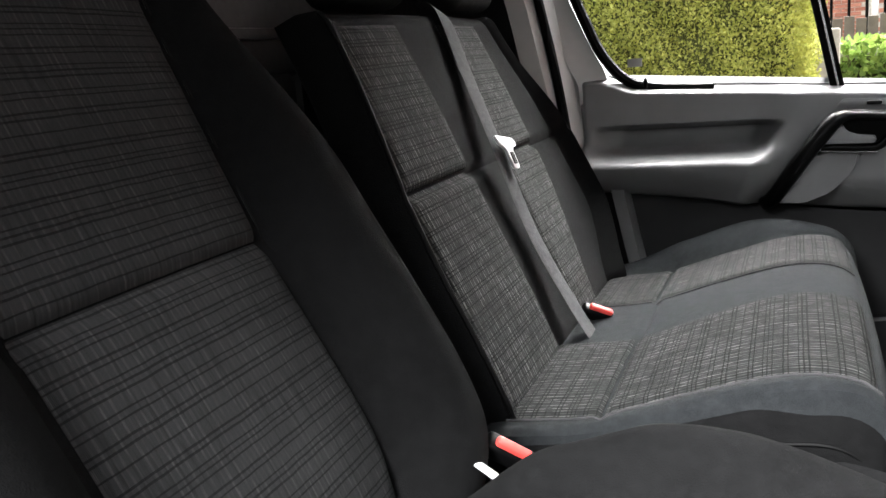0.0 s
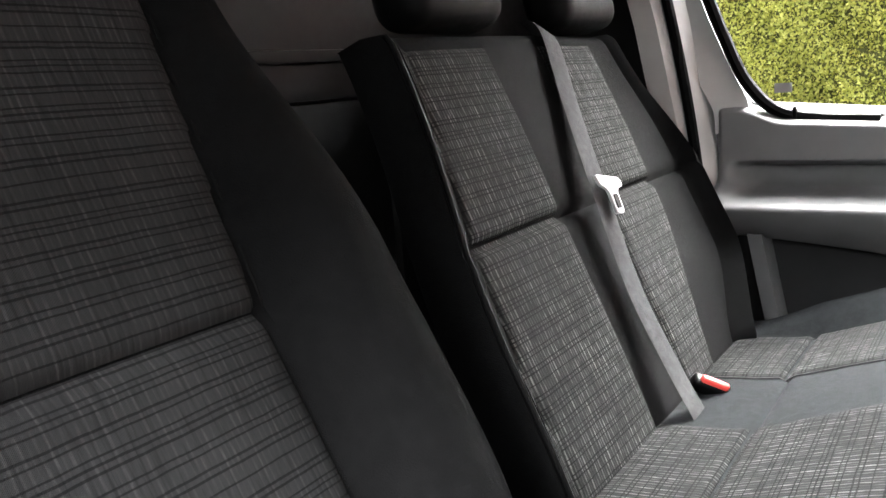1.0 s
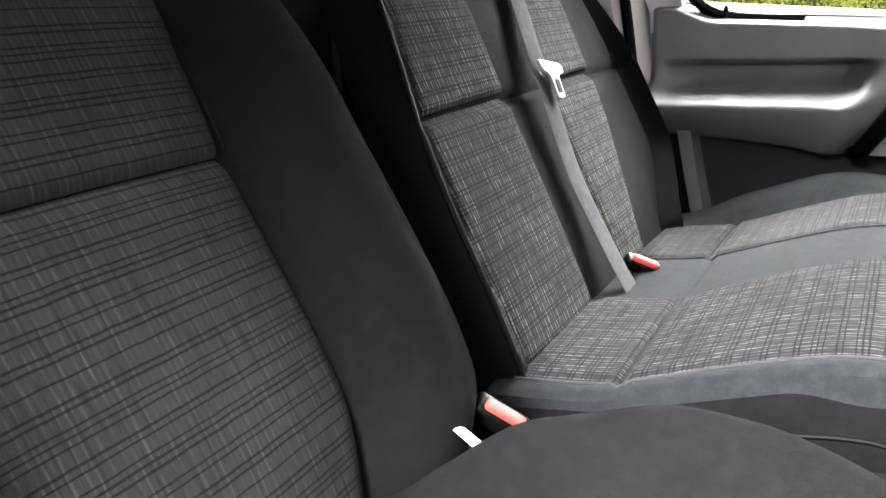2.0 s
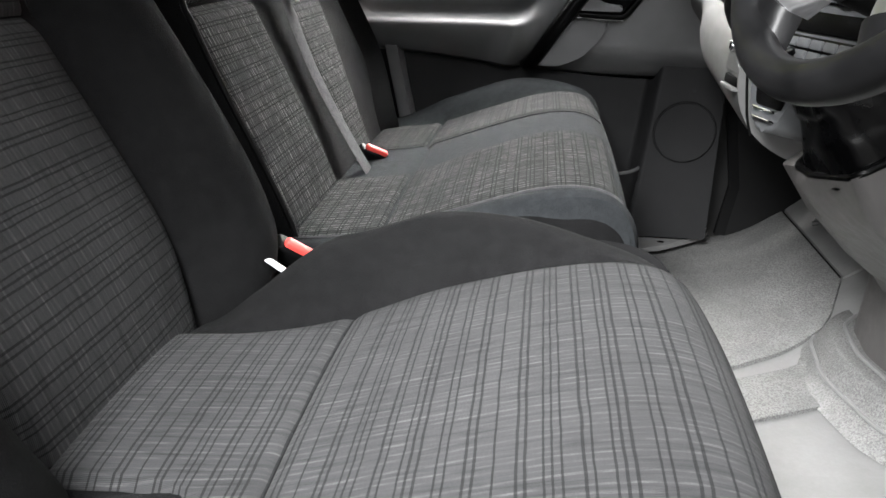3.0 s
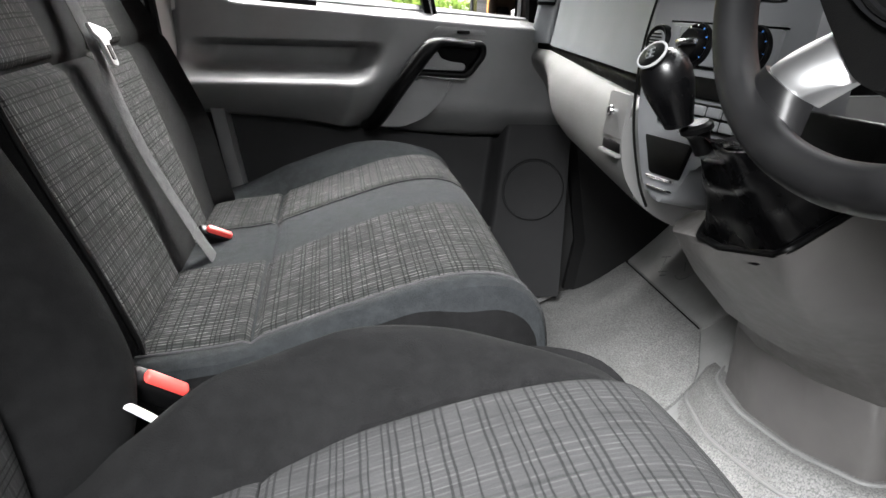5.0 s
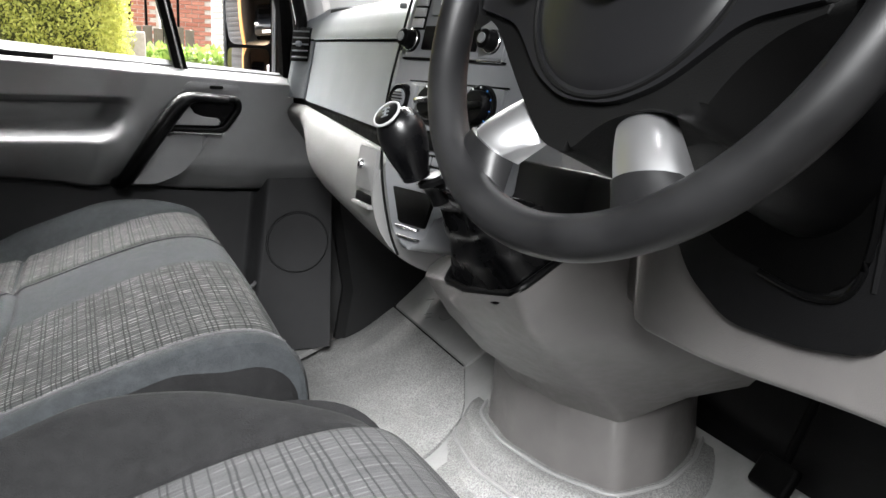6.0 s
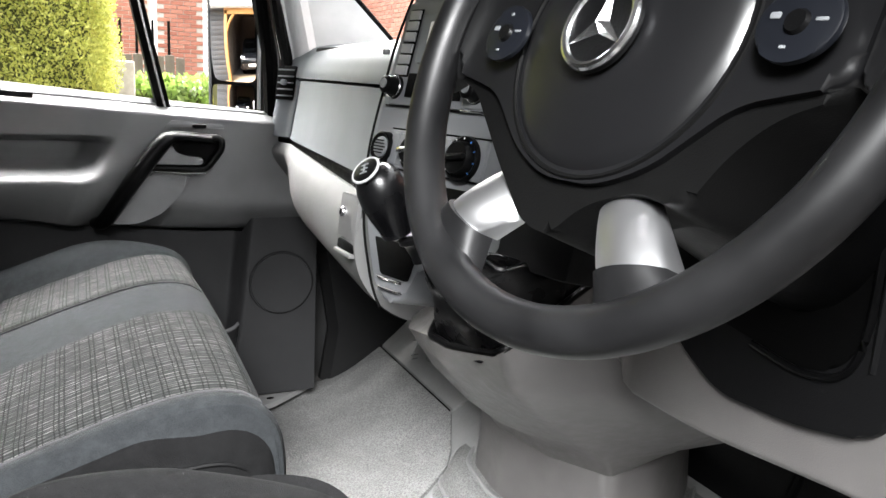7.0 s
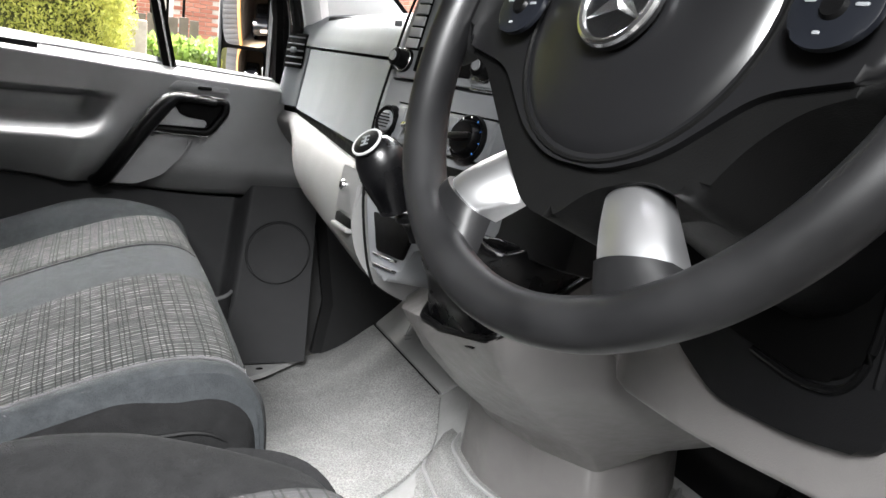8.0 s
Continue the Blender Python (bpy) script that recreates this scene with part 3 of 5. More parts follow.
# grab handle: a sloping bar that runs into a bezel round the lever
gp = smooth_path([(0.005, DOOR + 0.01, 0.452), (0.022, DOOR - 0.018, 0.466), (0.07, DOOR - 0.036, 0.540), (0.118, DOOR - 0.036, 0.606), (0.142, DOOR - 0.030, 0.627), (0.175, DOOR - 0.024, 0.629), (0.225, DOOR - 0.018, 0.624)], 40)
part("grab_handle", tube(gp, lambda f: 0.0155 + 0.006 * math.sin(math.pi * min(1, f * 1.25)) - 0.005 * step(0.6, 0.8, f), 14, flat=0.8), M_BLACK, door, "black plastic grab handle")
mh = axes((0, DOOR - 0.004, 0), (1, 0, 0), (0, 0, 1))
outer = round_poly([(0.098, 0.567), (0.145, 0.634), (0.245, 0.626), (0.246, 0.606), (0.214, 0.563)], 0.014)
rim_pts = [V(x, DOOR - 0.014, z) for x, z in outer]
part("bezel", tube(rim_pts, 0.0085, 10, True, up=(0, 1, 0)), M_BLACK, door, "black bezel round the door lever")
inner = round_poly([(0.100, 0.570), (0.145, 0.632), (0.242, 0.625), (0.243, 0.607), (0.213, 0.566)], 0.012)
# flat sheet slightly proud of the lining, no bowl is cut
part("bowl", prism(inner, 0.008, mh, 0.0), M_SEAL, door, "flat black sheet behind the lever")
lever = round_poly([(0.113, 0.575), (0.131, 0.600), (0.141, 0.613), (0.149, 0.611), (0.156, 0.598), (0.175, 0.591), (0.207, 0.588), (0.209, 0.578), (0.203, 0.574)], 0.006)
part("lever", prism(lever, 0.020, mh, 0.005, 3), M_DOOR, door, "grey door release lever")
scoop = round_poly([(0.016, 0.453), (0.080, 0.452), (0.128, 0.472), (0.164, 0.510), (0.190, 0.557), (0.110, 0.562), (0.062, 0.505)], 0.014)
part("grip_scoop", prism(scoop, 0.016, axes((0, DOOR + 0.006, 0), (1, 0, 0), (0, 0, 1)), 0.009, 4), M_DOOR, door, "smooth grey scoop behind the grab handle")
sw = round_poly([(0.135, 0.645), (0.15, 0.662), (0.25, 0.655), (0.255, 0.645)], 0.006)
ms = axes((0, DOOR - 0.001, 0), (1, 0, 0), (0, 0, 1))
part("switch_plate", prism(sw, 0.003, ms, 0.001), M_DOOR, door)
part("bezel_strip", tube([V(0.112, DOOR - 0.024, 0.560), V(0.165, DOOR - 0.024, 0.557), V(0.212, DOOR - 0.023, 0.556)], 0.0016, 6), M_CHROME, door, "thin bright strip under the bezel")
part("window_switch", rbox((0.028, 0.012, 0.008), pose(0.204, DOOR - 0.006, 0.651, 0, 0, 0), 0.003), M_BLACK, door, "black window switch")
part("lock_pin", lathe([(0.001, 0), (0.004, 0), (0.0045, 0.016), (0.003, 0.022), (0.001, 0.023)], pose(-0.24, DOOR + 0.02, 0.705), 12), M_SEAL, door, "black door lock pin")
part("waist_seal", rbox((0.80, 0.012, 0.010), pose(0.02, DOOR + 0.085, 0.688, 0, 3.3, 0), 0.003), M_SEAL, door)

# window frame rails: rear, divider, front
part("window_frame", tube(smooth_path([(-0.10, DOOR + 0.055, 0.696), (-0.22, DOOR + 0.055, 0.704), (-0.285, DOOR + 0.052, 0.724), (-0.335, DOOR + 0.045, 0.780), (-0.372, DOOR + 0.04, 0.86), (-0.41, DOOR + 0.03, 0.96), (-0.50, DOOR - 0.01, 1.2), (-0.54, DOOR - 0.03, 1.32)], 40), 0.012, 8), M_SEAL, door, "black rubber window channel")
part("frame_trim", loft([[V(x + a, y, z + b) for a, b, y in ((-0.075, -0.012, DOOR + 0.030), (-0.014, 0.006, DOOR + 0.046), (-0.008, 0.008, DOOR + 0.10), (-0.075, -0.012, DOOR + 0.10))]
                          for x, z in [(p.x, p.z) for p in smooth_path([(-0.315, 0, 0.69), (-0.318, 0, 0.735), (-0.345, 0, 0.79), (-0.385, 0, 0.88), (-0.42, 0, 0.97), (-0.51, 0, 1.2), (-0.57, 0, 1.36)], 30)]]), M_PILLAR, door, "pale grey painted window frame")
part("window_divider", loft([[V(x - 0.013, DOOR + 0.035, z), V(x + 0.013, DOOR + 0.035, z), V(x + 0.013, DOOR + 0.075, z), V(x - 0.013, DOOR + 0.075, z)] for x, z in ((0.145, 0.66), (0.10, 0.86), (0.01, 1.30))]), M_SEAL, door, "black window divider post")
part("divider_strip", loft([[V(x - 0.002, DOOR + 0.031, z), V(x + 0.002, DOOR + 0.031, z), V(x + 0.002, DOOR + 0.036, z), V(x - 0.002, DOOR + 0.036, z)] for x, z in ((0.147, 0.66), (0.102, 0.86), (0.012, 1.30))]), M_CHROME, door)
gl = part("pane", rbox((0.53, 0.004, 0.70), pose(-0.17, DOOR + 0.06, 1.00), 0.0), M_GLASS, door, "clear side window glass")
gl.visible_shadow = False
gl2 = part("pane", rbox((0.34, 0.004, 0.70), pose(0.28, DOOR + 0.06, 1.00), 0.0), M_GLASS, door, "clear quarter-light glass")
gl2.visible_shadow = False
part("pane_sticker", rbox((0.032, 0.001, 0.018), pose(-0.268, DOOR + 0.055, 0.762), 0.0), M_WHITEMETAL, door, "pale square sticker on the glass")

# A pillar: black seal with grey trim, then the wide pale windscreen pillar cover
bm = loft([[V(x + a, y, z) for a, y in ((-0.02, DOOR + 0.01), (0.0, DOOR - 0.012), (0.02, DOOR - 0.016), (0.04, DOOR - 0.004), (0.04, DOOR + 0.09), (-0.02, DOOR + 0.09))]
           for x, z in ((0.425, 0.68), (0.415, 0.78), (0.385, 0.92), (0.30, 1.15), (0.16, 1.40))])
ap = structure("trim_a_pillar", bm, M_PILLAR, "pale grey A pillar trim rising from the dash", "pillar trim")
part("seal", tube([V(0.395, DOOR + 0.005, 0.66), V(0.385, DOOR + 0.005, 0.80), V(0.355, DOOR + 0.005, 0.93), V(0.27, DOOR, 1.16), V(0.13, DOOR, 1.40)], 0.013, 8), M_SEAL, ap, "black rubber door seal")
part("frame_front", tube([V(0.367, DOOR + 0.05, 0.65), V(0.360, DOOR + 0.05, 0.80), V(0.33, DOOR + 0.04, 0.93), V(0.24, DOOR + 0.02, 1.16)], 0.018, 8), M_SEAL, ap, "black front window channel")

# ---- driver seat ----
YD = 0.42
seat = thing("driver_seat", (-0.05, YD, FLOOR), "charcoal cloth driver seat with grey check centre panels", "seat", "cab seats")
back = Pad([(-0.60, 1.00), (-0.555, 0.88), (-0.495, 0.76), (-0.436, 0.648), (-0.380, 0.55), (-0.330, 0.455), (-0.298, 0.37), (-0.282, 0.31)], YD,
           lambda f: 0.255 + 0.067 * step(0.0, 0.50, f) - 0.06 * step(0.86, 1.0, f), lambda f: 0.178 - 0.026 * step(0.1, 0.6, f) - 0.03 * step(0.8, 1.0, f),
           lambda f: 0.10 - 0.02 * f, lambda f: 0.030 + 0.038 * step(0.1, 0.5, f) - 0.02 * step(0.88, 1, f), 0.055)
FOLD = next(s / 1000 for s in range(1000) if back.place(s / 1000)[0].z < 0.646)
back.creases = [(FOLD + 0.004, 0.005, 0.012)]
part("backrest", back.body(), M_PLAIN, seat, "plain charcoal cloth backrest with side bolsters")
ins = lambda s: back.inset(s / back.total()) - 0.001
part("back_panel", back.panel(lambda s: -ins(s), ins, 0.03, FOLD - 0.001), M_PLAID_WORN, seat, "grey check cloth panel")
part("back_panel", back.panel(lambda s: -ins(s), ins, FOLD + 0.001, back.total() - 0.015), M_PLAID_WORN, seat, "grey check cloth panel")
part("stitching", back.seam([(ins(0.03 + 0.62 * i / 60) + 0.003, 0.03 + 0.62 * i / 60) for i in range(61)]), M_VINYL, seat)
YC = 0.405
cush = Pad([(-0.30, 0.362), (-0.22, 0.368), (-0.124, 0.377), (-0.03, 0.405), (0.06, 0.432), (0.12, 0.442), (0.162, 0.434), (0.186, 0.405), (0.192, 0.35), (0.18, 0.28)], YC,
           lambda f: 0.240 + 0.022 * step(0.0, 0.4, f) - 0.05 * step(0.52, 0.72, f) - 0.05 * step(0.68, 0.86, f), lambda f: 0.098 + 0.062 * step(0.10, 0.42, f) - 0.012 * step(0.45, 0.7, f) - 0.03 * step(0.72, 0.86, f), lambda f: 0.10 - 0.075 * step(0.45, 0.65, f),
           lambda f: -0.018 + 0.080 * step(0.0, 0.25, f) - 0.070 * step(0.38, 0.74, f), 0.05, end0=0.01, end1=0.02,
           near=lambda f: 1.36 * (0.240 + 0.022 * step(0.0, 0.4, f) - 0.04 * step(0.52, 0.72, f) - 0.03 * step(0.68, 0.86, f)))
CS = next(s / 1000 for s in range(1000) if cush.place(s / 1000)[0].x > -0.126)
cush.creases = [(CS + 0.003, 0.0012, 0.005)]
part("cushion", cush.body(), M_PLAIN, seat, "plain charcoal cloth seat cushion with side bolsters")
insc = lambda s: cush.inset(s / cush.total()) - 0.001
part("cushion_panel", cush.panel(lambda s: -1.36 * insc(s), insc, 0.01, CS - 0.0005, v0=0.3), M_PLAID_WORN, seat, "grey check cloth panel")
part("cushion_panel", cush.panel(lambda s: -1.36 * insc(s), insc, CS + 0.0005, 0.515, v0=0.31), M_PLAID_WORN, seat, "grey check cloth panel")
core = [(-0.28, 0.24), (0.165, 0.24), (0.178, 0.32), (0.168, 0.385), (0.12, 0.41), (0.06, 0.40), (-0.03, 0.38), (-0.124, 0.345), (-0.28, 0.335)]
part("side_skirt", loft([[V(x - g, y, z - g) for x, z in round_poly(core, 0.02, 4)] for y, g in ((0.105, 0.012), (0.115, 0.0), (0.60, 0.0), (0.61, 0.012))]), M_PLAIN, seat, "plain dark cloth cushion skirt")
part("seat_box", rbox((0.42, 0.38, 0.30), pose(-0.07, YC, 0.175), 0.03, 3), M_SEATBASE, seat, "black plastic seat base")

# ---- passenger bench ----
bench = thing("bench_seat", (-0.05, 1.28, FLOOR), "charcoal cloth double passenger bench with grey check panels", "seat", "cab seats")
YB = 1.285
bback = Pad([(-0.552, 0.895), (-0.528, 0.845), (-0.480, 0.745), (-0.430, 0.632), (-0.372, 0.51), (-0.325, 0.41), (-0.285, 0.315)], YB,
            lambda f: 0.335 + 0.070 * step(0.0, 0.48, f) - 0.14 * step(0.70, 1.0, f), lambda f: 0.30 + 0.07 * step(0.0, 0.48, f) - 0.13 * step(0.70, 1.0, f), lambda f: 0.085,
            lambda f: 0.012 + 0.028 * step(0.15, 0.5, f), 0.030, end1=0.02, end0=0.035, near=lambda f: 0.385 + 0.058 * step(0.0, 0.7, f), near_bolster=lambda f: 0.010)
BF = next(s / 1000 for s in range(1000) if bback.place(s / 1000)[0].z < 0.630)
bback.creases = [(BF + 0.005, 0.010, 0.009)]
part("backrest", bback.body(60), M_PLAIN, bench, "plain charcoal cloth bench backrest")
for a, b in ((0.922, 1.128), (1.285, 1.485)):
    grow = (lambda s, b=b: b - YB + (-0.010 * step(0.2, 0.6, s) if b < 1.2 else 0.0 - 0.10 * step(BF, bback.total(), s)))
    grow0 = (lambda s, a=a: a - YB - (0.058 * step(0.05, bback.total(), s) if a < 1 else 0.02 * step(0.2, 0.5, s)))
    part("back_panel", bback.panel(grow0, grow, 0.035, BF - 0.001), M_PLAID, bench, "grey check cloth panel")
    part("back_panel", bback.panel(grow0, grow, BF + 0.001, bback.total() - 0.01, v0=0.04), M_PLAID, bench, "grey check cloth panel")
part("side_piping", tube([bback.at(-bback.near(k / 40) * 0.965, bback.total() * k / 40, 0.002) for k in range(1, 41)], 0.004, 8), M_VINYL, bench, "black vinyl edge piping")
YBC = 1.235
bc = Pad([(-0.32, 0.325), (-0.24, 0.334), (-0.165, 0.346), (-0.06, 0.383), (0.03, 0.412), (0.09, 0.421), (0.135, 0.412), (0.162, 0.38), (0.170, 0.32), (0.162, 0.25)], YBC,
         lambda f: 0.465 - 0.05 * step(0.52, 0.8, f), lambda f: 0.327, lambda f: 0.10 - 0.075 * step(0.45, 0.65, f), lambda f: 0.004 + 0.034 * step(0.04, 0.28, f) - 0.032 * step(0.45, 0.72, f), 0.035, end0=0.01, end1=0.02,
         near_bolster=lambda f: 0.003 + 0.003 * step(0.1, 0.35, f), near_inset=lambda f: 0.3745, near=lambda f: 0.43 - 0.01 * step(0.55, 0.8, f))
BS = next(s / 1000 for s in range(1000) if bc.place(s / 1000)[0].x > -0.166)
bc.creases = [(BS + 0.004, 0.008, 0.006)]
part("cushion", bc.body(60), M_PLAIN_LIT, bench, "plain cloth bench cushion, paler blue-grey for the light on its top")
for y in (0.8525, 1.3285, 1.5565):
    part("stitching", bc.seam([(y - YBC, 0.03 + 0.455 * i / 50) for i in range(51)]), M_BELT, bench)
for a, b in ((0.854, 1.135), (1.330, 1.555)):
    part("cushion_panel", bc.panel(a - YBC, b - YBC, 0.03, BS - 0.001, v0=0.3), M_PLAID, bench, "grey check cloth panel")
    part("cushion_panel", bc.panel(a - YBC, lambda s, b=b: b - YBC + 0.03 * step(BS, BS + 0.25, s) * (1 if b < 1.2 else 0), BS + 0.001, 0.485, v0=0.31), M_PLAID, bench, "grey check cloth panel")
core = [(-0.30, 0.22), (0.150, 0.22), (0.164, 0.30), (0.157, 0.368), (0.122, 0.400), (0.03, 0.402), (-0.06, 0.372), (-0.165, 0.335), (-0.30, 0.315)]
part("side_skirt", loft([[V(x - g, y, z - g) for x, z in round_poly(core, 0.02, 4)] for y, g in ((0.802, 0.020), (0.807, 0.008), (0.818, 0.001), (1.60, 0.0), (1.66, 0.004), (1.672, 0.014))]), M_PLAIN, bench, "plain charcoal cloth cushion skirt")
part("side_seam", tube(smooth_path([(-0.02, 0.803, 0.345), (0.06, 0.802, 0.362), (0.11, 0.803, 0.360), (0.142, 0.808, 0.33), (0.158, 0.822, 0.27)], 24), 0.0028, 8), M_VINYL, bench, "black piped seam")
part("seat_box", rbox((0.34, 0.80, 0.28), pose(-0.04, YBC, 0.165), 0.02, 3), M_SEATBASE, bench, "black plastic bench base")
for y in (1.08, 1.50):
    hr = part("headrest", rbox((0.09, 0.23, 0.17), pose(-0.580, y, 0.975, 0, -14, 0), 0.035, 5), M_VINYL, bench, "black padded headrest")

# ---- belts and buckles ----
belt = thing("seat_belt", (-0.27, 1.2, 0.33), "grey webbing seat belt with pale tongue on the bench backrest", "seat belt")
bp_ = smooth_path([(-0.575, 1.345, 0.895), (-0.53, 1.325, 0.885), (-0.47, 1.272, 0.775), (-0.405, 1.222, 0.65), (-0.345, 1.197, 0.51), (-0.285, 1.186, 0.40), (-0.245, 1.180, 0.335)], 40)
part("webbing", tube(bp_, 0.024, 10, flat=0.05, up=(0.88, 0, 0.47)), M_BELT, belt, "dark grey woven belt webbing")
mt = axes((-0.398, 1.235, 0.658), (0.12, 0.99, -0.12), (-0.40, 0.10, 0.9))
part("tongue", prism(round_poly([(-0.035, 0.012), (0.03, 0.006), (0.034, -0.008), (0.012, -0.012), (0.012, -0.05), (-0.010, -0.05), (-0.012, -0.012), (-0.03, -0.004)], 0.005), 0.005, mt, 0.0015), M_WHITEMETAL, belt, "pale metal and plastic belt tongue")
part("slot", prism(round_poly([(-0.005, -0.042), (0.007, -0.042), (0.007, -0.02), (-0.005, -0.02)], 0.002), 0.0062, mt, 0.0), M_BLACK, belt)


def buckle(loc, direction, label):
    t = thing("belt_buckle", loc, label, "belt buckle", "belt buckles")
    m = axes(loc, direction, (0, 1, 0.2))
    part("housing", rbox((0.060, 0.026, 0.022), m @ pose(-0.022, 0.003, -0.013), 0.006, 3), M_BLACK, t)
    part("button", rbox((0.043, 0.0115, 0.011), m @ pose(-0.022, 0, 0.0005), 0.0035, 3), M_RED, t, "red release button")
    return t


b1 = buckle((-0.205, 0.690, 0.371), (0.72, 0.35, -0.55), "red-topped black seat belt buckle beside the driver cushion")
part("stalk", tube([V(-0.268, 0.618, 0.410), V(-0.250, 0.625, 0.398), V(-0.224, 0.627, 0.380), V(-0.19, 0.63, 0.352)], 0.0075, 8, flat=0.3), M_WHITEMETAL, b1, "pale metal buckle strap")
buckle((-0.232, 1.272, 0.345), (0.78, 0.45, -0.42), "red-topped black seat belt buckle between the bench seats")

# ---- dashboard, passenger side ----
dash = thing("dashboard", (0.5, 1.2, 0.5), "blue-grey moulded plastic dashboard with pale grey lower half", "dashboard", kind="structure")


def skew(y):
    return -0.072 * (1.745 - max(y, 1.0)) - 0.032 * step(1.695, 1.742, y)


def drop(y):
    return -0.020 * (1.745 - max(y, 1.0)) / 0.7


def dash_part(name, prof, y0, y1, mat, label, n=30, ny=14, slope=0.0, taper=0.0):
    p2 = smooth_path([(x, 0, z) for x, z in prof], n)
    ys = [y0 + (y1 - y0) * i / ny for i in range(ny + 1)]
    rings = []
    for y in ys:
        e = 0.004 * (1 - min(1.0, min(y - y0, y1 - y) / 0.004))
        r = [V(p.x + skew(y) + e + taper * step(1.50, 1.75, y) * step(p2[0].z, p2[0].z - 0.09, p.z), y, p.z + slope * drop(y)) for p in p2]
        rings.append(r + [V(0.98, y, p2[-1].z), V(0.98, y, p2[0].z)])
    return part(name, loft(rings), mat, dash, label)


dash_part("upper_pad", [(0.95, 0.838), (0.62, 0.838), (0.48, 0.826), (0.428, 0.804), (0.409, 0.775), (0.405, 0.757)], 1.03, 1.745, M_DASH, "blue-grey dash top pad")
dash_part("glovebox_lid", [(0.404, 0.752), (0.399, 0.72), (0.391, 0.675), (0.383, 0.632)], 1.045, 1.690, M_DASH, "blue-grey glovebox lid", slope=0.0)
dash_part("vent_end", [(0.403, 0.754), (0.398, 0.72), (0.390, 0.675), (0.383, 0.634)], 1.694, 1.745, M_DASH, "blue-grey dash end below the vent")
dash_part("lower_panel", [(0.386, 0.622), (0.366, 0.598), (0.358, 0.56), (0.372, 0.51), (0.415, 0.465), (0.50, 0.435), (0.66, 0.42)], 1.02, 1.745, M_GREY, "pale grey lower dash panel", slope=1.0, taper=0.055)
dash_part("seam_strip", [(0.396, 0.640), (0.388, 0.630), (0.392, 0.612)], 1.03, 1.744, M_SEAL, "dark shadow gap strip", slope=0.5)
mv = axes((0.3815, 1.722, 0.746), (0.66, -0.75, 0.0), (0.10, 0.09, 0.99))
vent = part("vent", prism(round_poly([(-0.024, -0.036), (0.021, -0.036), (0.026, 0.035), (-0.020, 0.035)], 0.004), 0.014, mv @ pose(0, 0, -0.010), 0.0015), M_SEAL, dash, "black side air vent")
for k in range(5):
    part("vent_slat", rbox((0.041, 0.0030, 0.010), mv @ pose(0.001, -0.026 + 0.0135 * k, 0.001, 28, 0, 0), 0.001), M_STACK, vent)
part("vent_wheel", rbox((0.012, 0.011, 0.010), mv @ pose(-0.002, 0.0, 0.007), 0.003), M_DASH, vent, "pale vent thumb wheel")
# filler added so no daylight shows in the gaps, black for their shade
part("gap_backing", rbox((0.30, 0.64, 0.17), pose(0.585, 1.37, 0.735), 0.004), M_SEAL, dash, "added black block that gives the dash gaps their shade")
# lock and finger tray of the lower compartment
ml = axes((0.3125, 1.062, 0.578), (0.07, -1, 0), (0.10, 0, 1))
part("latch_panel", prism(round_poly([(-0.025, -0.03), (0.04, -0.03), (0.04, 0.03), (-0.02, 0.03)], 0.004), 0.006, ml @ pose(0, 0, -0.003), 0.001), M_GREY, dash, "pale latch panel")
part("lock", lathe([(0.001, 0.009), (0.006, 0.009), (0.0075, 0.007), (0.0075, 0.0)], ml @ pose(0.0, 0.004, 0.002), 20), M_CHROME, dash, "small chrome lock barrel")
part("keyhole", rbox((0.0015, 0.007, 0.002), ml @ pose(0.0, 0.004, 0.011), 0.0), M_SEAL, dash)
# solid block whose black colour stands for the recess shade
part("finger_tray", rbox((0.058, 0.014, 0.012), ml @ pose(0.008, -0.042, -0.003), 0.003), M_SEAL, dash, "black block for the shade of the finger recess")
part("tray_edge", rbox((0.060, 0.006, 0.014), ml @ pose(0.008, -0.052, 0.0), 0.002), M_GREY, dash)
for z in (0.80, 0.745):
    part("clip", rbox((0.01, 0.006, 0.008), pose(0.352, 1.036, z), 0.002), M_STACK, dash)

# wide pale cover between the door seal and the windscreen
cover = [(0.395, 0.775), (0.64, 0.815), (0.612, 0.848), (0.525, 0.930), (0.40, 1.045), (0.20, 1.225), (0.02, 1.39), (-0.06, 1.40), (0.13, 1.235), (0.295, 1.075), (0.368, 0.92)]
wpc = structure("trim_windscreen_pillar", prism(round_poly(cover, 0.02, 5), 0.055, axes((0, 1.785, 0), (1, 0, 0), (0, 0, 1)), 0.012, 4), M_PILLAR, "pale grey windscreen pillar cover", "pillar trim")
part("screen_edge", tube([V(x, 1.735, z) for x, z in ((0.625, 0.842), (0.534, 0.930), (0.41, 1.045), (0.21, 1.225), (0.03, 1.39))], 0.006, 8), M_SEAL, wpc, "black windscreen edge")
ws = part("pane", loft([[V(0.985, y, 0.85), V(0.99, y, 0.85), V(0.50, y, 1.43), V(0.495, y, 1.43)] for y in (0.0, 1.74)]), M_GLASS, None)
ws.name = "window_windscreen"
tagged(ws, "clear laminated windscreen glass", "window", "", "structure")
ws.visible_shadow = False

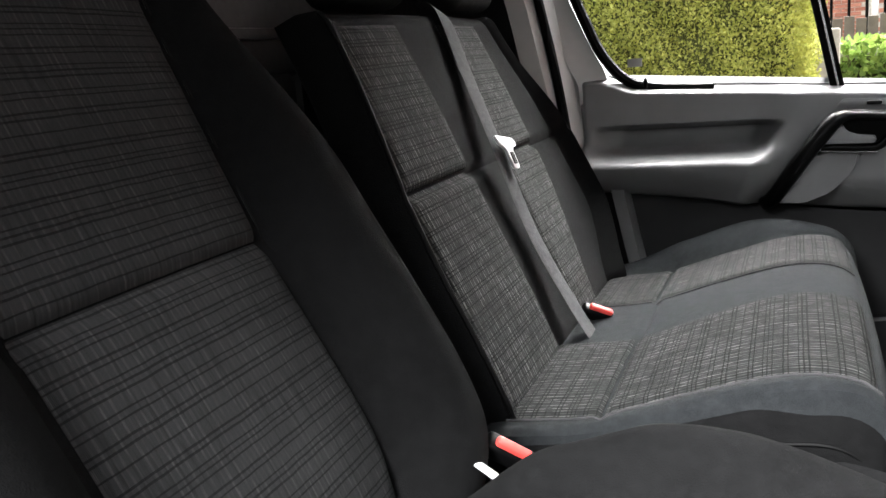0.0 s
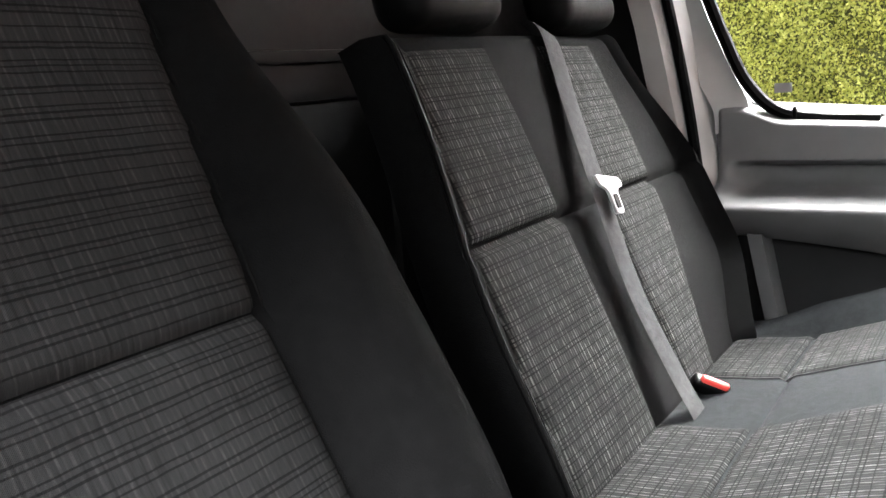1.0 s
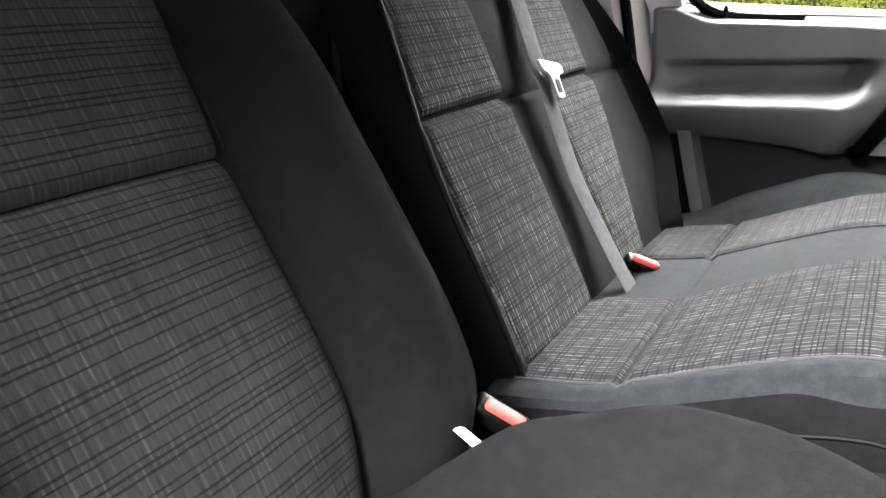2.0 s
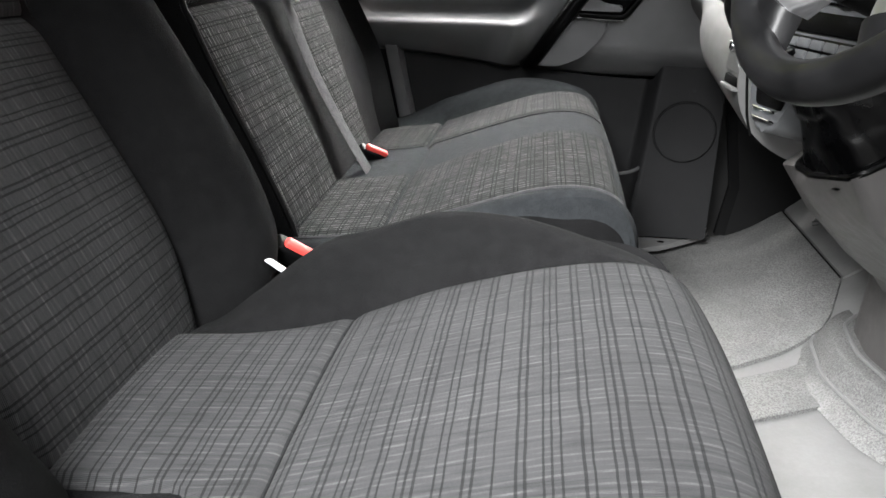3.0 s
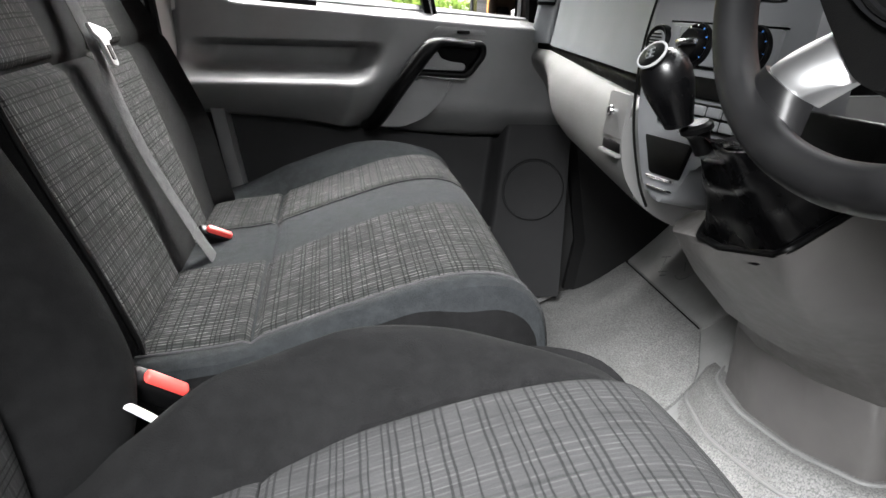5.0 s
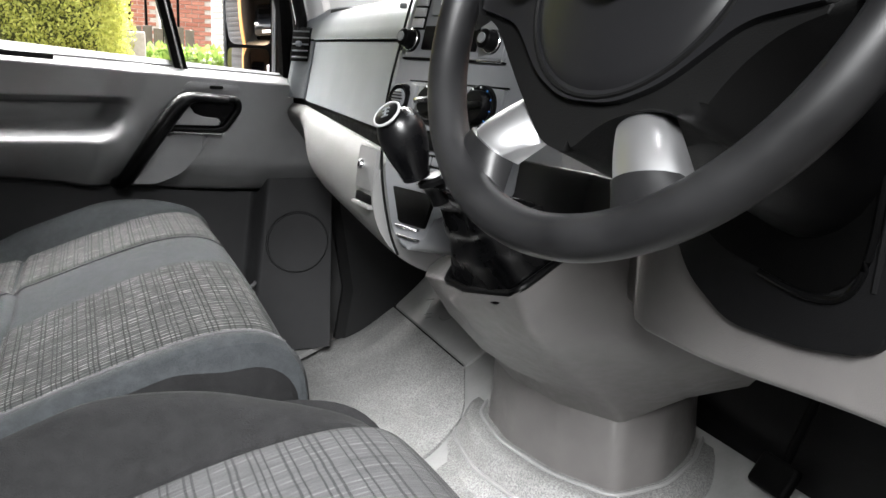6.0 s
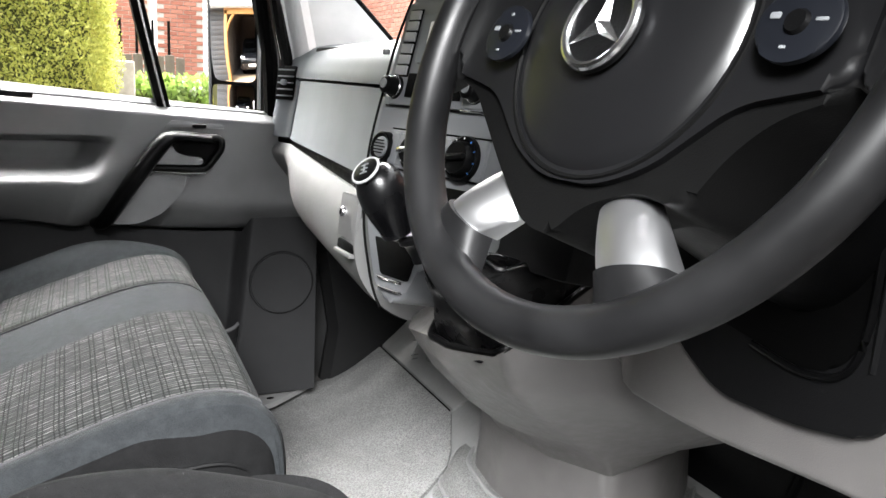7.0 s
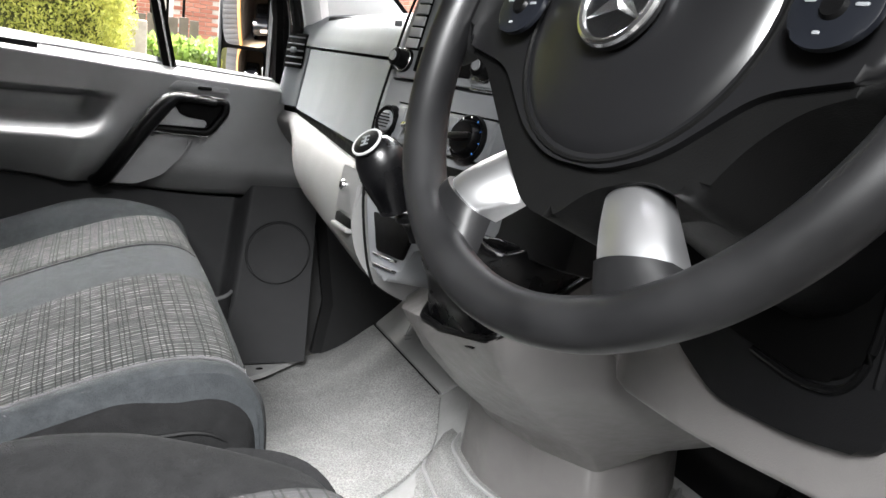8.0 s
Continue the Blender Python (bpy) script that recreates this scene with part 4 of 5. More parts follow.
# ---- centre stack; local x towards the driver, local y up the face ----
MS = axes((0.353, 0.999, 0.753), (0.281, -0.960, 0), (0.22, 0.064, 0.973))
stack = thing("centre_stack", (0.40, 0.90, 0.55), "dark grey centre stack with radio and heater controls", "control panel", kind="structure")
fo = [(0.008, 0.16), (-0.018, 0.075), (-0.024, 0.0), (-0.026, -0.09), (-0.004, -0.175), (0.034, -0.240), (0.062, -0.268), (0.098, -0.262), (0.125, -0.200), (0.24, -0.185), (0.235, -0.10), (0.215, 0.16)]
part("fascia", prism(round_poly(fo, 0.02), 0.07, MS @ pose(0, 0, -0.074), 0.006, 3), M_STACK, stack, "dark grey fascia")
part("edge_trim", tube([MS @ V(x, y, 0.0) for x, y in [(p.x, p.y) for p in smooth_path([(0.008, 0.16, 0), (-0.018, 0.075, 0), (-0.026, 0.0, 0), (-0.028, -0.09, 0), (-0.006, -0.175, 0), (0.036, -0.245, 0), (0.066, -0.275, 0)], 40)]], 0.0018, 8), M_SEAL, stack, "thin dark edge of the stack")


def flat(name, pts, depth, mat, parent, label="", r=0.004, off=0.0, bevel=0.001):
    return part(name, prism(round_poly(pts, r, 3), depth, MS @ pose(0, 0, -0.004 + off), bevel), mat, parent, label)


def box_pts(x0, y0, x1, y1):
    return [(x0, y0), (x1, y0), (x1, y1), (x0, y1)]


radio = flat("radio", box_pts(-0.012, -0.020, 0.178, 0.112), 0.004, M_STACK, stack, "grey car radio", 0.006)
flat("radio_seam", box_pts(-0.014, -0.0225, 0.18, -0.0205), 0.005, M_SEAL, stack, "", 0.0005)
flat("key_bed", [(-0.0015, 0.103), (0.0235, 0.103), (0.0195, 0.016), (-0.0075, 0.016)], 0.0055, M_SEAL, radio, "", 0.001)
for k, y in enumerate((0.095, 0.081, 0.067, 0.052, 0.038, 0.024)):
    flat("preset_key", box_pts(0.001 - 0.0012 * k, y - 0.0058, 0.0215 - 0.0008 * k, y + 0.0058), 0.008, M_KEY, radio, "", 0.0008, bevel=0.0006)
flat("screen_frame", box_pts(0.030, 0.034, 0.145, 0.096), 0.007, M_DASH, radio, "", 0.004)
# white face painted in place of the light the display reflects
flat("screen", box_pts(0.046, 0.046, 0.132, 0.086), 0.008, M_WHITE, radio, "radio display painted white for its reflection", 0.002)
flat("slot", box_pts(0.022, -0.010, 0.128, 0.021), 0.006, M_SEAL, radio, "black radio slot", 0.002)
for kx in (-0.001, 0.155):
    mk = MS @ pose(kx, 0.002, 0.0)
    kn = part("radio_knob", lathe([(0.001, 0.020), (0.009, 0.020), (0.0115, 0.018), (0.012, 0.004), (0.015, 0.003), (0.0155, 0.0)], mk, 28), M_BLACK, radio, "black radio knob")
    part("knob_cap", lathe([(0.001, 0.0215), (0.006, 0.0215), (0.0065, 0.019)], mk, 20), M_STACK, kn)
    part("knob_ring", tube([mk @ V(0.0135 * math.cos(a), 0.0135 * math.sin(a), 0.004) for a in [2 * math.pi * i / 28 for i in range(28)]], 0.0012, 6, True, up=(1, 0, 0)), M_CHROME, kn)
flat("key_pad", box_pts(0.134, -0.018, 0.176, 0.024), 0.006, M_STACK, radio, "", 0.003)
flat("bright_edge", box_pts(0.134, -0.0225, 0.176, -0.0195), 0.006, M_CHROME, radio, "", 0.0005)

heater = flat("heater_panel", box_pts(0.016, -0.100, 0.192, -0.052), 0.005, M_STACK, stack, "grey heater control panel", 0.004)
for y in (-0.0505, -0.1015):
    flat("seam", box_pts(0.012, y - 0.0008, 0.196, y + 0.0008), 0.0046, M_SEAL, heater, "", 0.0004)
for x in (0.022, 0.036, 0.106, 0.120):
    flat("heater_key", box_pts(x, -0.096, x + 0.012, -0.056), 0.007, M_STACK, heater, "", 0.002)
for n_, (x, r, m_) in enumerate(((0.001, 0.020, M_STACK), (0.070, 0.025, M_BLACK), (0.158, 0.027, M_BLACK))):
    mk = MS @ pose(x, -0.077, -0.002)
    kn = part("heater_dial", lathe([(0.001, 0.006), (r - 0.006, 0.006), (r - 0.002, 0.009), (r, 0.008), (r + 0.0015, 0.0)], mk, 36), M_BLACK, heater, "black round heater dial")
    part("dial_knob", lathe([(0.001, 0.017 if n_ else 0.009), (r - 0.009, 0.017 if n_ else 0.009), (r - 0.007, 0.014 if n_ else 0.008), (r - 0.006, 0.004)], mk, 30), m_, kn)
    if n_:
        part("pointer", rbox((2 * r - 0.018, 0.008, 0.010), mk @ pose(0, 0, 0.019, 0, 0, 8), 0.003, 2), M_CHROME if n_ == 1 else M_BLACK, kn, "raised dial grip")
        for k in range(9):
            a = radians(-40 + 32 * k)
            part("tick", rbox((0.0022, 0.0012, 0.001), mk @ pose((r - 0.003) * math.cos(a), (r - 0.003) * math.sin(a), 0.0095, 0, 0, math.degrees(a)), 0.0), M_WHITE if k > 3 else M_BLUE, kn)
    else:
        for k in range(5):
            part("louvre", rbox((0.024 - abs(k - 2) * 0.004, 0.0016, 0.002), mk @ pose(0, -0.008 + 0.004 * k, 0.0095), 0.0), M_SEAL, kn)
flat("slot", box_pts(0.012, -0.136, 0.20, -0.112), 0.0055, M_SEAL, stack, "black storage slot", 0.004)
sw = flat("switch_row", box_pts(0.04, -0.172, 0.20, -0.141), 0.006, M_BLACK, stack, "row of black switches", 0.003)
for k in range(6):
    flat("switch", box_pts(0.045 + 0.026 * k, -0.169, 0.067 + 0.026 * k, -0.158), 0.009, M_STACK, sw, "", 0.002)
    flat("switch", box_pts(0.045 + 0.026 * k, -0.155, 0.067 + 0.026 * k, -0.144), 0.009, M_STACK, sw, "", 0.002)
# no depth here: black colour gives the shade of the open pocket
pk = flat("ashtray", [(0.026, -0.190), (0.112, -0.190), (0.104, -0.234), (0.054, -0.234)], 0.0055, M_SEAL, stack, "black sheet for the shaded inside of the open ashtray", 0.004)
flat("bright_strip", [(0.052, -0.236), (0.098, -0.236), (0.098, -0.2395), (0.054, -0.2395)], 0.009, M_CHROME, pk, "", 0.0004)
flat("bright_strip", [(0.058, -0.248), (0.098, -0.248), (0.098, -0.251), (0.060, -0.251)], 0.009, M_CHROME, pk, "", 0.0004)
cupm = MS @ pose(0.27, -0.155, -0.03)
part("document_tray", rbox((0.14, 0.055, 0.05), cupm, 0.006), M_KICK, stack, "grey tray beside the column")

# ---- gear console ----
con = thing("gear_console", (0.60, 0.95, FLOOR), "warm grey moulded centre console running down to the floor", "console", kind="structure")
LV = [
    (0.0, [(0.358, 0.83), (0.356, 0.872), (0.40, 0.920), (0.64, 0.960), (0.64, 0.700), (0.46, 0.700), (0.362, 0.695)]),
    (0.438, [(0.362, 0.862), (0.372, 0.97), (0.42, 1.055), (0.72, 1.075), (0.72, 0.66), (0.50, 0.690), (0.398, 0.722)]),
    (0.375, [(0.419, 0.885), (0.418, 0.99), (0.465, 1.07), (0.76, 1.09), (0.76, 0.69), (0.59, 0.720), (0.470, 0.776)]),
    (0.290, [(0.512, 0.948), (0.505, 1.05), (0.545, 1.13), (0.82, 1.15), (0.82, 0.79), (0.70, 0.810), (0.582, 0.846)]),
    (0.245, [(0.588, 0.972), (0.570, 1.085), (0.598, 1.165), (0.88, 1.20), (0.885, 0.93), (0.76, 0.862), (0.640, 0.876)]),
    (0.205, [(0.621, 0.985), (0.599, 1.10), (0.612, 1.20), (0.92, 1.22), (0.93, 1.05), (0.80, 0.930), (0.675, 0.894)]),
]


def lip_z(x, y):
    """Height of the sloping mouth of the gaiter."""
    return min(0.462 + 0.62 * max(0.0, x - 0.360) + 0.030 * step(0.76, 0.69, y) - 0.004 * step(0.84, 0.90, y), 0.575)


def soft_ring(p, g=0.0):
    """Rounded console outline; the fold beside the driver stays crisp."""
    cx, cy = sum(q[0] for q in p) / len(p), sum(q[1] for q in p) / len(p)
    return round_poly([(cx + (x - cx) * (1 - g), cy + (y - cy) * (1 - g)) for x, y in p], 0.012, 5)


part("cowl", loft([[V(x, y, z or lip_z(x, y)) for x, y in soft_ring(p)] for z, p in LV], cap=False), M_CONSOLE, con, "warm grey folded console cowl", 60)
FO = [(0.613, 1.205), (0.600, 1.10), (0.622, 0.985), (0.674, 0.893), (0.77, 0.900), (0.86, 0.950), (0.94, 1.02), (0.98, 1.1), (0.98, 1.26), (0.66, 1.26)]


def grown(pts, g):
    c = V(0.82, 1.10, 0)
    out = []
    for x, y in pts:
        d = (V(x, y, 0) - c).normalized()
        out.append((x + d.x * g, y + d.y * g))
    return out


part("foot", loft([[V(x, y, z) for x, y in round_poly(grown(FO, g), 0.022, 5)] for z, g in ((0.211, -0.010), (0.205, -0.002), (0.15, 0.0), (0.085, 0.004), (0.02, 0.006))]), M_CONSOLE, con, "warm grey console skirt", 50)
part("ledge", loft([[V(x, y, z) for x, y in round_poly(grown(FO, g), 0.028, 5)] for z, g in ((0.090, 0.02), (0.090, 0.042), (0.084, 0.049), (0.045, 0.066), (0.028, 0.085), (0.018, 0.10))]), M_RUBBER, con, "grey rubber ledge round the console", 85)
part("ledge_rib", tube([V(x, y, 0.091) for x, y in round_poly(grown(FO, 0.018), 0.026, 6)], 0.004, 8, True, up=(0, 0, 1)), M_RUBSMOOTH, con, "raised rubber rib")
part("ledge_line", tube([V(x, y, 0.046) for x, y in round_poly(grown(FO, 0.066), 0.028, 6)], 0.004, 8, True, up=(0, 0, 1)), M_RUBSMOOTH, con)
md = axes((0.418, 0.890, 0.382), (0.68, -0.72, 0), (0.55, 0.5, -0.66))
part("screw_cap", prism(circle(0.009, 20), 0.0015, md, 0.0006), M_CONSOLE, con, "round screw cap")
# well of the gaiter
mouth = [V(x, y, lip_z(x, y) + 0.001) for x, y in soft_ring(LV[0][1], 0.03)]
part("gaiter_frame", tube(mouth, 0.0045, 8, True, up=(0, 0, 1)), M_BLACK, con, "black rim round the gaiter")

# ---- gear lever ----
gear = thing("gear_lever", (0.36, 0.72, 0.54), "black gear knob with crumpled black leather gaiter", "gear lever")
kd = V(-0.36, 0.02, 0.93).normalized()
kb = V(0.263, 0.742, 0.611)
mk = axes(kb, kd.orthogonal(), kd.cross(kd.orthogonal()))
knob_prof = [(0.001, 0.072), (0.012, 0.0715), (0.019, 0.068), (0.0245, 0.060), (0.0268, 0.050), (0.0262, 0.038), (0.0225, 0.024), (0.018, 0.012), (0.0155, 0.002), (0.001, 0.0)]
part("knob", lathe([(r * 0.93, z * 1.06) for r, z in knob_prof], mk, 30), M_LEATHER, gear, "black leather gear knob")
cap = V(-0.73, -0.23, 0.65).normalized()
mc = axes(kb + kd * 0.056 + cap * 0.0205, cap.orthogonal(), cap.cross(cap.orthogonal()))
kc = part("knob_badge", lathe([(0.001, 0.005), (0.012, 0.005), (0.0148, 0.0035), (0.0155, 0.0)], mc, 28), M_BLACK, gear, "round shift pattern badge")
part("badge_ring", tube([mc @ V(0.0150 * math.cos(a), 0.0150 * math.sin(a), 0.003) for a in [2 * math.pi * i / 32 for i in range(32)]], 0.0014, 8, True, up=cap), M_KEY, kc, "pale badge ring")
for x in (-0.005, 0, 0.005):
    part("pattern_bar", rbox((0.0011, 0.008, 0.001), mc @ pose(x, 0, 0.0055), 0.0), M_MARK, kc)
part("pattern_bar", rbox((0.011, 0.0014, 0.001), mc @ pose(0, 0, 0.0057), 0.0), M_MARK, kc)
part("collar", lathe([(0.001, 0.012), (0.013, 0.012), (0.0165, 0.009), (0.0165, 0.004), (0.012, 0.0), (0.009, -0.012), (0.009, -0.02)], axes(V(0.283, 0.742, 0.604), kd.orthogonal(), kd.cross(kd.orthogonal())), 24), M_BLACK, gear, "black collar below the knob")
rnd = random.Random(5)
ph = [rnd.uniform(0, 6.28) for _ in range(8)]
mouth2 = [V(x, y, 0) for x, y in soft_ring(LV[0][1], 0.075)]
mid = V(0.47, 0.815, 0)


def mouth_at(a):
    """Point of the gaiter mouth in the direction a from its middle."""
    d = V(math.cos(a), math.sin(a), 0)
    for p, q in zip(mouth2, mouth2[1:] + mouth2[:1]):
        e, w = q - p, p - mid
        den = d.x * e.y - d.y * e.x
        if abs(den) > 1e-9:
            t_, u_ = (w.x * e.y - w.y * e.x) / den, (w.x * d.y - w.y * d.x) / den
            if t_ > 0 and -1e-6 <= u_ <= 1 + 1e-6:
                c = mid + d * t_
                return V(c.x, c.y, lip_z(c.x, c.y) - 0.004)
    return V(mid.x, mid.y, 0.47)


base_loop = [mouth_at(2 * math.pi * k / 64) for k in range(64)]
top_c = V(0.292, 0.745, 0.600)
rings = []
for i in range(40):
    f = i / 39
    ring = []
    for k in range(64):
        a = 2 * math.pi * k / 64
        neck = 0.0175 + 0.008 * math.exp(-((f - 0.05) / 0.03) ** 2) - 0.004 * math.exp(-((f - 0.11) / 0.03) ** 2)
        tp = top_c + V(math.cos(a) * neck, math.sin(a) * neck, -0.006 * math.cos(a)) + V(0.028, 0.0, -0.030) * f
        g = max(0.0, (f - 0.10) / 0.90)
        p = tp.lerp(base_loop[k], g ** 0.80)
        p.z = tp.z + (base_loop[k].z - tp.z) * g ** 1.25
        w = math.sin(math.pi * min(1, f * 1.05)) ** 0.8
        fold = math.sin(7 * a + ph[0] + 5 * f) * 0.5 + math.sin(4 * a + ph[1] - 6 * f) * 0.6 + math.sin(11 * a + ph[2] + 9 * f) * 0.3 * (1 - f)
        crump = 0.006 * math.exp(-((f - 0.10) / 0.07) ** 2) * math.sin(9 * a + ph[3] + 60 * f)
        p += V(math.cos(a), math.sin(a), 0.35) * (0.0075 * w * (1 - 0.8 * f) ** 0.5 * fold + crump)
        p.z += 0.006 * w * (1 - 0.7 * f) * math.sin(26 * f + 2 * a + ph[4])
        ring.append(p)
    rings.append(ring)
part("gaiter", loft(rings), M_LEATHER, gear, "crumpled black leather gaiter", 70)

# ---- steering wheel; local x to the right hand, local y up the wheel, z to the driver ----
WA, WB = radians(22.1), radians(7.8)
WN = V(-math.cos(WA) * math.cos(WB), -math.cos(WA) * math.sin(WB), math.sin(WA))
WX = V(0, 0, 1).cross(WN).normalized()
MW = axes((0.251, 0.384, 0.802), WX, WN.cross(WX))
wheel = thing("steering_wheel", (0.251, 0.384, 0.802), "black leather steering wheel with silver lower spokes", "steering wheel")
RW = 0.175
rings = []
for i in range(120):
    a = 2 * math.pi * i / 120
    er = V(math.cos(a), math.sin(a), 0)
    fat = 0.0134 + 0.0016 * (math.exp(-((math.degrees(a) - 35) / 14) ** 2) + math.exp(-((math.degrees(a) - 145) / 14) ** 2))
    rings.append([MW @ (er * (RW + fat * math.cos(k)) + V(0, 0, fat * 1.12 * math.sin(k))) for k in [2 * math.pi * j / 20 for j in range(20)]])
rings.append(rings[0])
bm = loft(rings, cap=False)
bmesh.ops.remove_doubles(bm, verts=bm.verts, dist=1e-6)
MW = MW @ pose(-0.008, -0.006, 0)
part("rim", bm, M_RIM, wheel, "black leather wheel rim")
# blacker material than the hub: shade of the down-turned face as colour
skirt = round_poly([(-0.146, 0.030), (0.146, 0.030), (0.150, -0.027), (0.120, -0.040), (0.102, -0.060), (0.088, -0.090), (0.058, -0.083), (0.024, -0.096), (0.004, -0.118), (-0.022, -0.114), (-0.066, -0.080), (-0.092, -0.058), (-0.118, -0.036), (-0.150, -0.025)], 0.012, 6)
part("hub_skirt", prism(skirt, 0.052, MW @ pose(0, 0, -0.0595), 0.006, 3), M_SEAL, wheel, "lower hub cover, matt black for the shade on its down-turned face")
hub = round_poly([(-0.152, 0.050), (-0.05, 0.085), (0.05, 0.085), (0.152, 0.050), (0.152, -0.024), (0.100, -0.036), (0.062, -0.072), (0.030, -0.086), (-0.014, -0.086), (-0.046, -0.072), (-0.090, -0.036), (-0.152, -0.022)], 0.014, 6)
part("hub", prism(hub, 0.055, MW @ pose(0, 0, -0.058), 0.007, 4), M_HUB, wheel, "black glossy hub cover with two arms")
dome = [(0.001, 0.0135), (0.02, 0.013), (0.04, 0.0113), (0.06, 0.0078), (0.074, 0.0035), (0.081, 0.0005), (0.084, -0.003), (0.085, -0.01)]
bag = part("airbag_cover", lathe(dome, MW @ pose(0.008, 0.002, -0.003), 48), M_HUB, wheel, "black domed airbag cover")
part("cover_seam", tube([MW @ V(0.008 + 0.0855 * math.cos(a), 0.002 + 0.0855 * math.sin(a), -0.003) for a in [2 * math.pi * i / 60 for i in range(60)]], 0.0016, 6, True, up=WN), M_SEAL, bag)
me_ = MW @ pose(0.009, -0.002, 0.012) @ Matrix.Scale(0.98, 4)
em = part("emblem_dish", lathe([(0.001, 0.002), (0.022, 0.002), (0.026, 0.004), (0.028, 0.0)], me_, 36), M_BLACK, wheel, "round hub emblem")
part("emblem_ring", tube([me_ @ V(0.0255 * math.cos(a), 0.0255 * math.sin(a), 0.004) for a in [2 * math.pi * i / 44 for i in range(44)]], 0.0026, 8, True, up=WN), M_CHROME, em, "chrome emblem ring")
for k in range(3):
    a = radians(90 + 120 * k)
    bm = bmesh.new()
    ca, sa = math.cos(a), math.sin(a)
    tip, l_, r_, c_ = V(0.0245 * ca, 0.0245 * sa, 0.003), V(-0.0050 * sa, 0.0050 * ca, 0.002), V(0.0050 * sa, -0.0050 * ca, 0.002), V(-0.001 * ca, -0.001 * sa, 0.0075)
    base_ = V(-0.004 * ca, -0.004 * sa, 0.002)
    vs = [bm.verts.new(me_ @ p) for p in (tip, l_, c_, r_, base_)]
    for t3 in ((0, 1, 2), (0, 2, 3), (0, 3, 1), (1, 4, 2), (2, 4, 3), (1, 3, 4)):
        bm.faces.new([vs[q] for q in t3])
    part("emblem_arm", bm, M_CHROME, em, "", 10)
for sg in (-1, 1):
    # side spokes with button pods
    part("spoke_joint", prism(round_poly([(sg * 0.1535, 0.048), (sg * 0.174, 0.052), (sg * 0.174, -0.034), (sg * 0.1535, -0.024)], 0.006), 0.020, MW @ pose(0, 0, -0.024), 0.002, 2), M_RIM, wheel)
    mp = MW @ pose(sg * 0.105 + 0.018, -0.001, 0.004) @ Matrix.Scale(0.84, 4)
    pod = part("button_pod", prism([(x * 1.05, y * 0.95) for x, y in circle(0.0235, 36)], 0.004, mp, 0.002), M_POD, wheel, "round button pod")
    part("pod_centre", lathe([(0.001, 0.0065), (0.006, 0.0065), (0.0075, 0.004)], mp, 20), M_BLACK, pod)
    for x, y, w, h in ((-0.014, 0.004, 0.0065, 0.004), (0.014, 0.001, 0.007, 0.0022), (0.0, 0.015, 0.003, 0.003), (-0.003, -0.014, 0.004, 0.002)):
        part("pod_mark", prism(round_poly(box_pts(x - w / 2, y - h / 2, x + w / 2, y + h / 2), 0.0014, 3), 0.0047, mp, 0.0003), M_MARK, pod)
    # silver lower spokes, convex across
    rows = []
    inner_a, inner_b, outer_a, outer_b = [V(*q, 0) for q in (((-0.027, -0.106), (-0.068, -0.077), (-0.0545, -0.128), (-0.092, -0.112)) if sg < 0 else ((0.019, -0.090), (0.056, -0.076), (0.0515, -0.131), (0.094, -0.117)))]
    for j in range(9):
        v = j / 8
        row = []
        for i in range(15):
            u = i / 14
            p = inner_a.lerp(inner_b, u).lerp(outer_a.lerp(outer_b, u), v)
            row.append(MW @ (p + V(0, 0, -0.008 + 0.010 * math.sin(math.pi * u) ** 0.7 - 0.016 * (1 - v) ** 1.5)))
        for i in (14, 10, 4, 0):
            u = i / 14
            p = inner_a.lerp(inner_b, u).lerp(outer_a.lerp(outer_b, u), v)
            row.append(MW @ (p + V(0, 0, -0.022)))
        rows.append(row)
    part("lower_spoke", loft(rows), M_SILVER, wheel, "satin silver lower spoke", 50)
    rows = []
    for j in range(7):
        v = j / 6
        a_, b_ = outer_a.lerp(V(sg * 0.058 + 0.006, -0.158, 0), v), outer_b.lerp(V(sg * 0.116, -0.132, 0), v)
        rows.append([MW @ (a_.lerp(b_, i / 10) + V(0, 0, -0.006 + 0.012 * math.sin(math.pi * i / 10) ** 0.6 * (1 - 0.3 * v))) for i in range(11)] + [MW @ (b_ + V(0, 0, -0.018)), MW @ (a_ + V(0, 0, -0.018))])
    part("thumb_rest", loft(rows), M_RIM, wheel, "black thumb rest", 50)
part("column_shroud", loft([[MW @ V(0.062 * s_ * math.cos(k), -0.015 + 0.065 * s_ * math.sin(k), z) for k in [2 * math.pi * j / 24 for j in range(24)]] for z, s_ in ((-0.05, 0.9), (-0.07, 1.0), (-0.16, 1.15), (-0.26, 1.2))]), M_BLACK, wheel, "black steering column shroud")
stalk = part("stalk", tube(smooth_path([MW @ V(-0.06, -0.03, -0.075), MW @ V(-0.11, -0.035, -0.07), MW @ V(-0.155, -0.03, -0.062)], 10), lambda f: 0.006 + 0.003 * f, 10), M_BLACK, wheel, "black column stalk")

# ---- driver side dash ----
dd = thing("driver_dash", (0.55, 0.45, 0.45), "pale grey lower dash with black knee panel and instruments", "dashboard", kind="structure")


def dd_x(y, z):
    return 0.462 + 0.10 * step(0.50, 0.42, z) + 0.04 * step(0.50, 0.60, z)


ys_ = [-0.04 + 0.74 * i / 30 for i in range(31)]


def low_edge(y):
    return 0.462 + 0.022 * step(0.55, 0.30, y)


